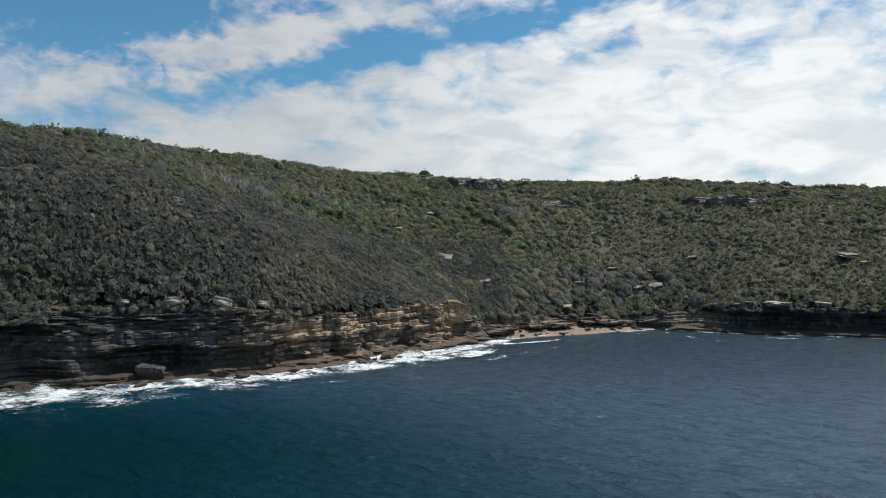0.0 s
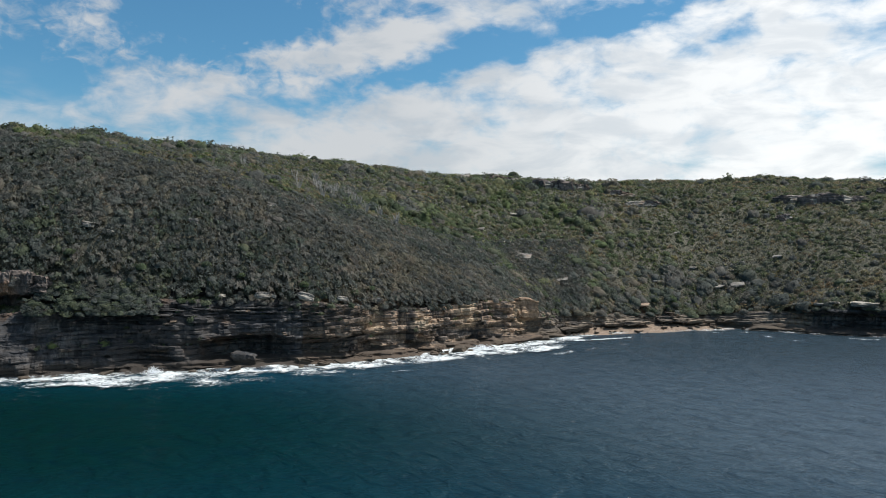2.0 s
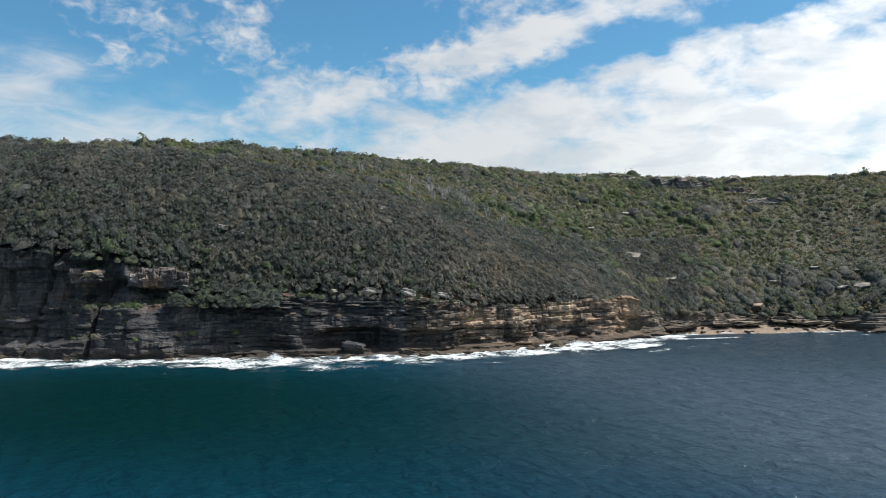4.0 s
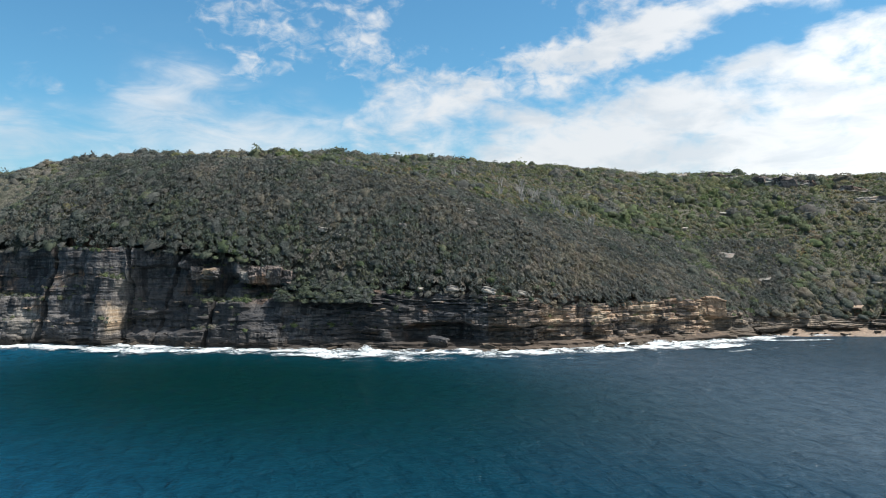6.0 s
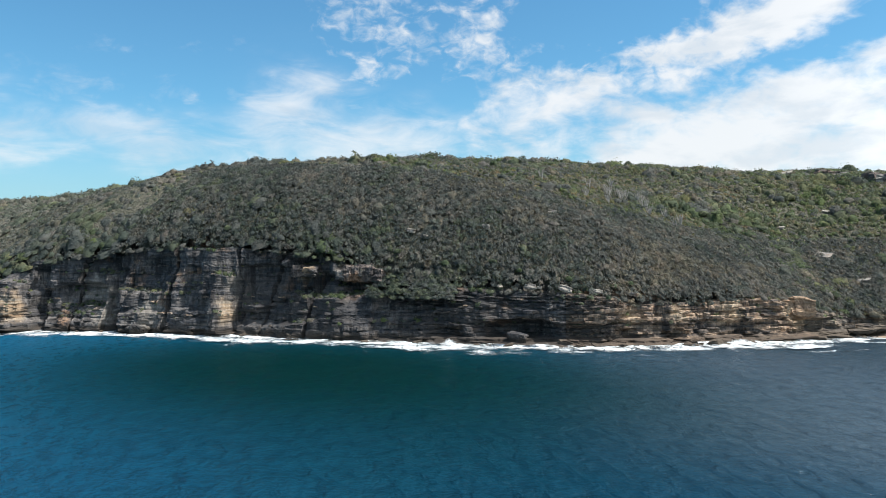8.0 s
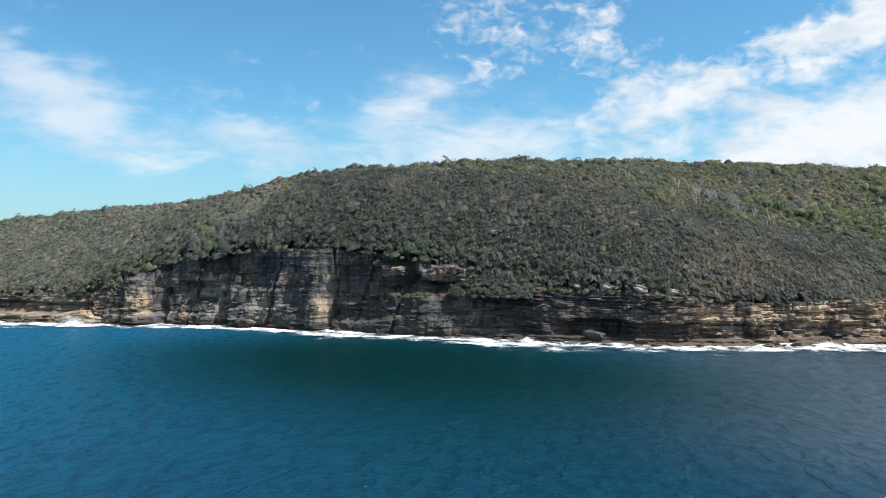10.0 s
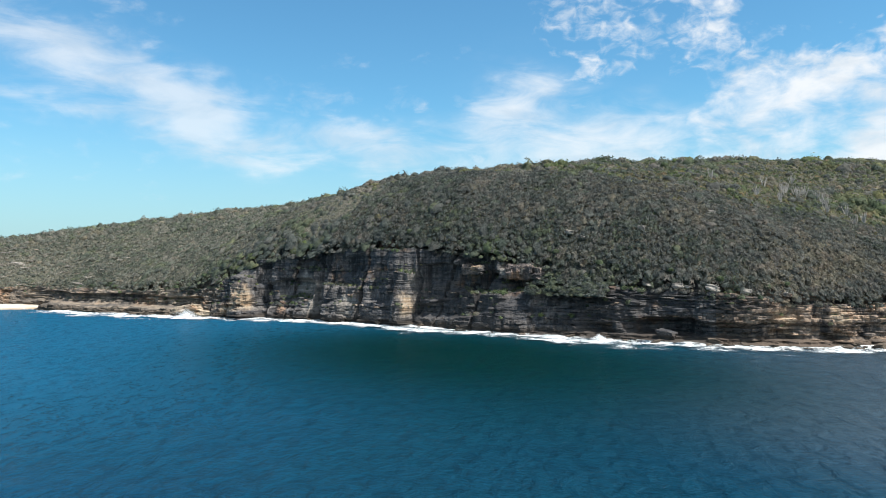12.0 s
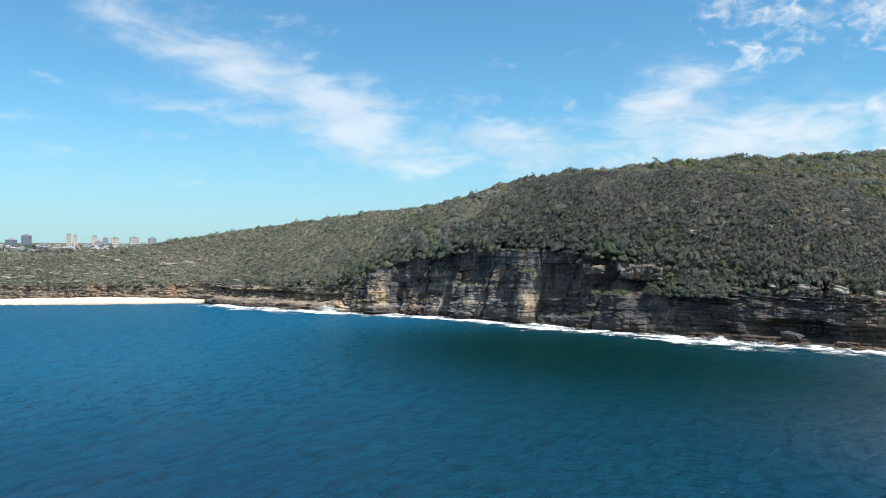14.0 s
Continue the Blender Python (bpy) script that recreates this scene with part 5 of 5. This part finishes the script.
def shrub(seed):
    """A rounded shrub: a short forked trunk under a lumpy crown."""
    base = new("shrub")
    crown = crown_mesh(seed)
    crown.parent = base
    bm = bmesh.new()
    for k in range(4):
        a = seed + k * 1.7
        tip = Vector((0.35 * math.cos(a), 0.35 * math.sin(a), 0.75))
        steps = [Vector((0, 0, -0.2)), Vector((0.04 * math.cos(a), 0.04 * math.sin(a), 0.2)), tip * 0.6 + Vector((0, 0, 0.1)), tip]
        rings = []
        for place, width in zip(steps, (0.07, 0.055, 0.035, 0.015)):
            rings.append([bm.verts.new(place + Vector((width * math.cos(m * math.tau / 6), width * math.sin(m * math.tau / 6), 0))) for m in range(6)])
        for low, high in zip(rings, rings[1:]):
            for m in range(6):
                bm.faces.new((low[m], low[(m + 1) % 6], high[(m + 1) % 6], high[m]))
    part("trunk", bm, BARK, base)
    return tagged(base, "rounded grey-green shrub standing above the scrub", "shrub", "single shrubs")


masters = [shrub(k) for k in range(5)]
spots = []
for i in range(60):
    j = int(chance.uniform(CORNER - 60, metre_at(-330)))
    d = line_back[j] + chance.uniform(0.5, 5)
    spots.append((line_x[j] + IN_X[j] * d, line_y[j] + IN_Y[j] * d, chance.uniform(1.3, 2.3)))
for i in range(90):
    spots.append((chance.uniform(-230, 140), chance.uniform(150, 350), chance.uniform(1.1, 1.7)))
xs, ys = np.array([s[0] for s in spots]), np.array([s[1] for s in spots])
zs, ds, _, backs, _ = land(xs, ys, True)
placed = 0
for (x, y, size), z, d, back in zip(spots, zs, ds, backs):
    if d < back + 0.3:
        continue
    m = pose(x, y, z - 0.1, 0, 0, chance.uniform(0, 360))
    if placed < 5:
        ob = masters[placed]
        ob.matrix_basis = m
    else:
        ob = copy_thing(chance.choice(masters), m)
    ob.scale = (size, size, size * chance.uniform(0.75, 1.05))
    placed += 1


# ---- town on the skyline ----
PAINT = {name: plain(name + " render", colour, 0.8, 0.08, 0.2) for name, colour in (
    ("cream", (0.55, 0.49, 0.42)), ("white", (0.42, 0.43, 0.43)), ("grey", (0.26, 0.28, 0.31)), ("slate", (0.12, 0.16, 0.22)), ("brick", (0.30, 0.17, 0.11)))}
ROOF_TILE = plain("roof tiles", (0.28, 0.15, 0.11))
ROOF_GREY = plain("grey roof sheet", (0.22, 0.23, 0.24))
made, n = material("window glass")
n.finish(n.surface((0.10, 0.12, 0.145, 1), 0.12, None, 0.5))
PANE = made


def box(bm, x0, x1, y0, y1, z0, z1):
    m = bmesh.ops.create_cube(bm, size=1.0)
    for v in m["verts"]:
        v.co = ((x0 + x1) / 2 + v.co.x * (x1 - x0), (y0 + y1) / 2 + v.co.y * (y1 - y0), (z0 + z1) / 2 + v.co.z * (z1 - z0))


def land_far(x):
    return 25 + 0.024 * max(0.0, -760 - x) - 1.5


def tower(x, y, wide, high, paint, label, bays=4):
    """An apartment tower that faces the sea, with rows of recessed windows, balconies and a lift house."""
    base = new("apartment_tower")
    base.location = (x, y, land_far(x))
    bm = bmesh.new()
    box(bm, -wide * 0.4, wide * 0.4, -wide / 2, wide / 2, -2, high)
    part("wall", bm, PAINT[paint], base)
    bm = bmesh.new()
    box(bm, -wide * 0.16, wide * 0.16, -wide * 0.2, wide * 0.2, high, high + 3)
    box(bm, -wide * 0.42, wide * 0.42, -wide * 0.52, wide * 0.52, high - 0.2, high + 0.7)
    part("roof", bm, ROOF_GREY, base)
    floors = max(3, int(high / 3.4))
    bm = bmesh.new()
    box(bm, -0.15, 0.15, -wide / bays * 0.33, wide / bays * 0.33, -0.9, 0.9)
    first = part("window", bm, PANE, base)
    bm = bmesh.new()
    box(bm, -0.35, 0.35, -wide / bays * 0.42, wide / bays * 0.42, -0.1, 0.9)
    rail = part("balcony", bm, PAINT[paint], base)
    for f in range(floors):
        for b in range(bays):
            at = (wide * 0.4 + 0.05, (b + 0.5) * wide / bays - wide / 2, f * high / floors + 2.0)
            if f == 0 and b == 0:
                first.location = at
                rail.location = (wide * 0.4 + 0.35, at[1], at[2] - 1.5)
                continue
            ob = new("window", first.data)
            ob.parent, ob.location = base, at
            if b in (0, bays - 1):
                ob = new("balcony", rail.data)
                ob.parent, ob.location = base, (wide * 0.4 + 0.35, at[1], at[2] - 1.5)
    return tagged(base, label, "building", "towers of the town")


def from_bearing(left, far):
    """A place at that many degrees left of north, that far from the end of the flight."""
    return 87.5 - far * math.sin(radians(left)), -27.6 + far * math.cos(radians(left))


for left, far, wide, high, paint, label in (
        (95.2, 1500, 17, 14, "slate", "low slate-blue office block on the skyline"),
        (94.3, 1480, 15, 22, "slate", "dark blue glass apartment tower on the skyline"),
        (91.75, 1450, 8, 24, "cream", "cream twin-column apartment tower on the skyline"),
        (91.35, 1455, 7, 22, "cream", "cream twin-column apartment tower on the skyline"),
        (90.15, 1520, 9, 21, "cream", "slim cream apartment tower on the skyline"),
        (89.45, 1540, 10, 18, "grey", "dark grey apartment block on the skyline"),
        (88.85, 1600, 14, 18, "cream", "broad cream apartment block on the skyline"),
        (87.6, 1620, 17, 19, "white", "pale apartment block on the skyline"),
        (86.4, 1500, 14, 18, "grey", "dark grey stepped apartment block on the skyline"),
        (84.9, 1560, 8, 13, "brick", "small brown apartment block on the skyline"),
        (93.2, 1250, 16, 9, "white", "low white apartment block among trees"), (92.4, 1120, 13, 8, "cream", "low cream apartment block among trees"),
        (95.9, 960, 20, 8, "white", "white flat-roofed block at the heath's edge"), (94.6, 930, 15, 7, "white", "white terraced block at the heath's edge"),
        (90.6, 1300, 14, 8, "white", "low white apartment block among trees"), (88.3, 1260, 11, 8, "white", "low white apartment block among trees"),
        (87.0, 1350, 16, 9, "grey", "low grey apartment block among trees"), (85.6, 1300, 12, 8, "white", "low white apartment block among trees"),
        (89.9, 1420, 12, 12, "grey", "grey mid-rise block on the skyline"), (83.9, 1450, 12, 9, "cream", "low cream apartment block among trees")):
    x, y = from_bearing(left, far)
    tower(x, y, wide, high, paint, label, 3 if wide < 12 else 5)


def house(seed, paint, roof, label):
    """A detached house with a hipped roof, windows and a door."""
    base = new("house")
    w, d, h = 9 + seed % 3 * 2.5, 8, 5.2 if seed % 2 else 3.2
    bm = bmesh.new()
    box(bm, -d / 2, d / 2, -w / 2, w / 2, -1.5, h)
    part("wall", bm, PAINT[paint], base)
    bm = bmesh.new()
    low = [bm.verts.new(v) for v in ((-d / 2 - 0.5, -w / 2 - 0.5, h), (d / 2 + 0.5, -w / 2 - 0.5, h), (d / 2 + 0.5, w / 2 + 0.5, h), (-d / 2 - 0.5, w / 2 + 0.5, h))]
    top = [bm.verts.new((0, -w / 4, h + 2.0)), bm.verts.new((0, w / 4, h + 2.0))]
    for f in ((0, 1, 4), (2, 3, 5)):
        bm.faces.new([(low + top)[i] for i in f])
    for f in ((1, 2, 5, 4), (3, 0, 4, 5), (3, 2, 1, 0)):
        bm.faces.new([(low + top)[i] for i in f])
    part("roof", bm, roof, base)
    for k in range(3):
        for level in ((1.4, 4.0) if h > 4 else (1.5,)):
            bm = bmesh.new()
            mid = (k - 1) * w / 3
            for y0, y1, z0, z1 in ((-1.0, 1.0, 0.7, 0.85), (-1.0, 1.0, -0.75, -0.6), (-1.0, -0.88, -0.6, 0.7), (0.88, 1.0, -0.6, 0.7)):
                box(bm, d / 2 - 0.05, d / 2 + 0.12, mid + y0, mid + y1, level + z0, level + z1)
            opening = part("window", bm, PAINT["white"], base)
            bm = bmesh.new()
            box(bm, d / 2 - 0.05, d / 2 + 0.06, mid - 0.88, mid + 0.88, level - 0.6, level + 0.7)
            part("pane", bm, PANE, opening)
    return tagged(base, label, "house", "houses of the town")


homes = [house(0, "white", ROOF_TILE, "white house with a terracotta hipped roof"), house(1, "cream", ROOF_GREY, "cream two-storey house with a grey roof"),
         house(2, "brick", ROOF_TILE, "brick house with a terracotta roof"), house(3, "white", ROOF_GREY, "white two-storey house with a grey roof"),
         house(4, "white", ROOF_GREY, "long white house with a pale grey roof")]
made_homes = 0
for i in range(140):
    left, far = chance.uniform(83.5, 98.5), chance.uniform(800, 1500)
    x, y = from_bearing(left, far)
    m = pose(x, y, land_far(x), 0, 0, chance.uniform(-30, 30))
    if made_homes < 5:
        homes[made_homes].matrix_basis = m
    else:
        copy_thing(homes[i % 5], m)
    made_homes += 1

count = 1800
tx, ty = [], []
for i in range(count):
    x, y = from_bearing(chance.uniform(82, 100), chance.uniform(620, 1600))
    tx.append(x)
    ty.append(y)
tx, ty = np.array(tx), np.array(ty)
tz = np.array([land_far(x) for x in tx])  # gardens
thicket("trees", tx, ty, tz, 4.0 + 5.5 * rng.random(count), SCRUB, 12, "dark garden trees between the far houses", rng)


# ---- spray thrown up where swells meet the rocks ----
made, n = material("spray")
n.finish(n.surface((0.85, 0.88, 0.90, 1), 0.9, None, 0.2))
SPRAY = made


def spray(x, y, wide, high, seed):
    """A burst of white water: many small flecks that thin out upwards."""
    g = np.random.default_rng(seed)
    count = int(260 * wide)
    up = g.random(count) ** 1.8
    spread = (1 - 0.55 * up) * wide * 0.5
    mid = np.stack([g.normal(size=count) * spread * 0.6, g.normal(size=count) * spread * 0.3, up * high * (0.6 + 0.4 * g.random(count))], -1)
    mid[:, 2] += 0.2
    size = (0.03 + 0.075 * g.random((count, 1))) * (1.2 - 0.7 * up[:, None])
    corners = np.array([(1, 0, -0.6), (-0.6, 0.9, -0.5), (-0.6, -0.9, -0.5), (0, 0, 0.9)])
    verts = (mid[:, None, :] + corners[None] * size[:, None, :]).reshape(-1, 3)
    tets = np.array([(0, 1, 3), (1, 2, 3), (2, 0, 3), (0, 2, 1)])
    faces = (tets[None] + (np.arange(count) * 4)[:, None, None]).reshape(-1, 3)
    ob = mesh_of("spray", verts, faces, SPRAY)
    ob.matrix_basis = pose(x, y, 0.2, 0, 0, 24)
    return tagged(ob, "white burst of sea spray against the rocks", "spray", kind="stuff")


for x, y, wide, high, seed in ((-225, 63.5, 11, 3.6, 1), (-73, 135.5, 3.0, 1.5, 2), (-8, 182, 6, 1.3, 5)):
    spray(x, y, wide, high, seed)


# ---- bleached dead shrubs on the upper slope ----
DEAD = plain("bleached wood", (0.33, 0.31, 0.28))


def dead_shrub():
    """A few bare, bleached stems that fork upwards."""
    bm = bmesh.new()
    g = random.Random(5)
    for k in range(9):
        a, lean = g.uniform(0, math.tau), g.uniform(0.1, 0.5)
        foot = Vector((0.2 * math.cos(a), 0.2 * math.sin(a), -0.2))
        bend = foot + Vector((lean * 0.5 * math.cos(a), lean * 0.5 * math.sin(a), 1.1))
        tip = bend + Vector((lean * math.cos(a + 0.5), lean * math.sin(a + 0.5), g.uniform(0.8, 1.7)))
        rings = [[bm.verts.new(p + Vector((w * math.cos(m * math.tau / 5), w * math.sin(m * math.tau / 5), 0))) for m in range(5)] for p, w in ((foot, 0.09), (bend, 0.07), (tip, 0.03))]
        for low, high in zip(rings, rings[1:]):
            for m in range(5):
                bm.faces.new((low[m], low[(m + 1) % 5], high[(m + 1) % 5], high[m]))
    bmesh.ops.scale(bm, vec=(1.7, 1.7, 1.45), verts=bm.verts[:])
    ob = part("dead_shrub", bm, DEAD)
    return tagged(ob, "bare bleached dead shrub among living scrub", "dead shrub", "dead shrubs")


first = dead_shrub()
spots = [(chance.gauss(-58, 13), chance.gauss(222, 11)) for _ in range(20)]
for i, ((x, y), z) in enumerate(zip(spots, land(np.array([p[0] for p in spots]), np.array([p[1] for p in spots])))):
    m = pose(x, y, z, 0, 0, chance.uniform(0, 360))
    if i == 0:
        first.matrix_basis = m
    else:
        copy_thing(first, m)
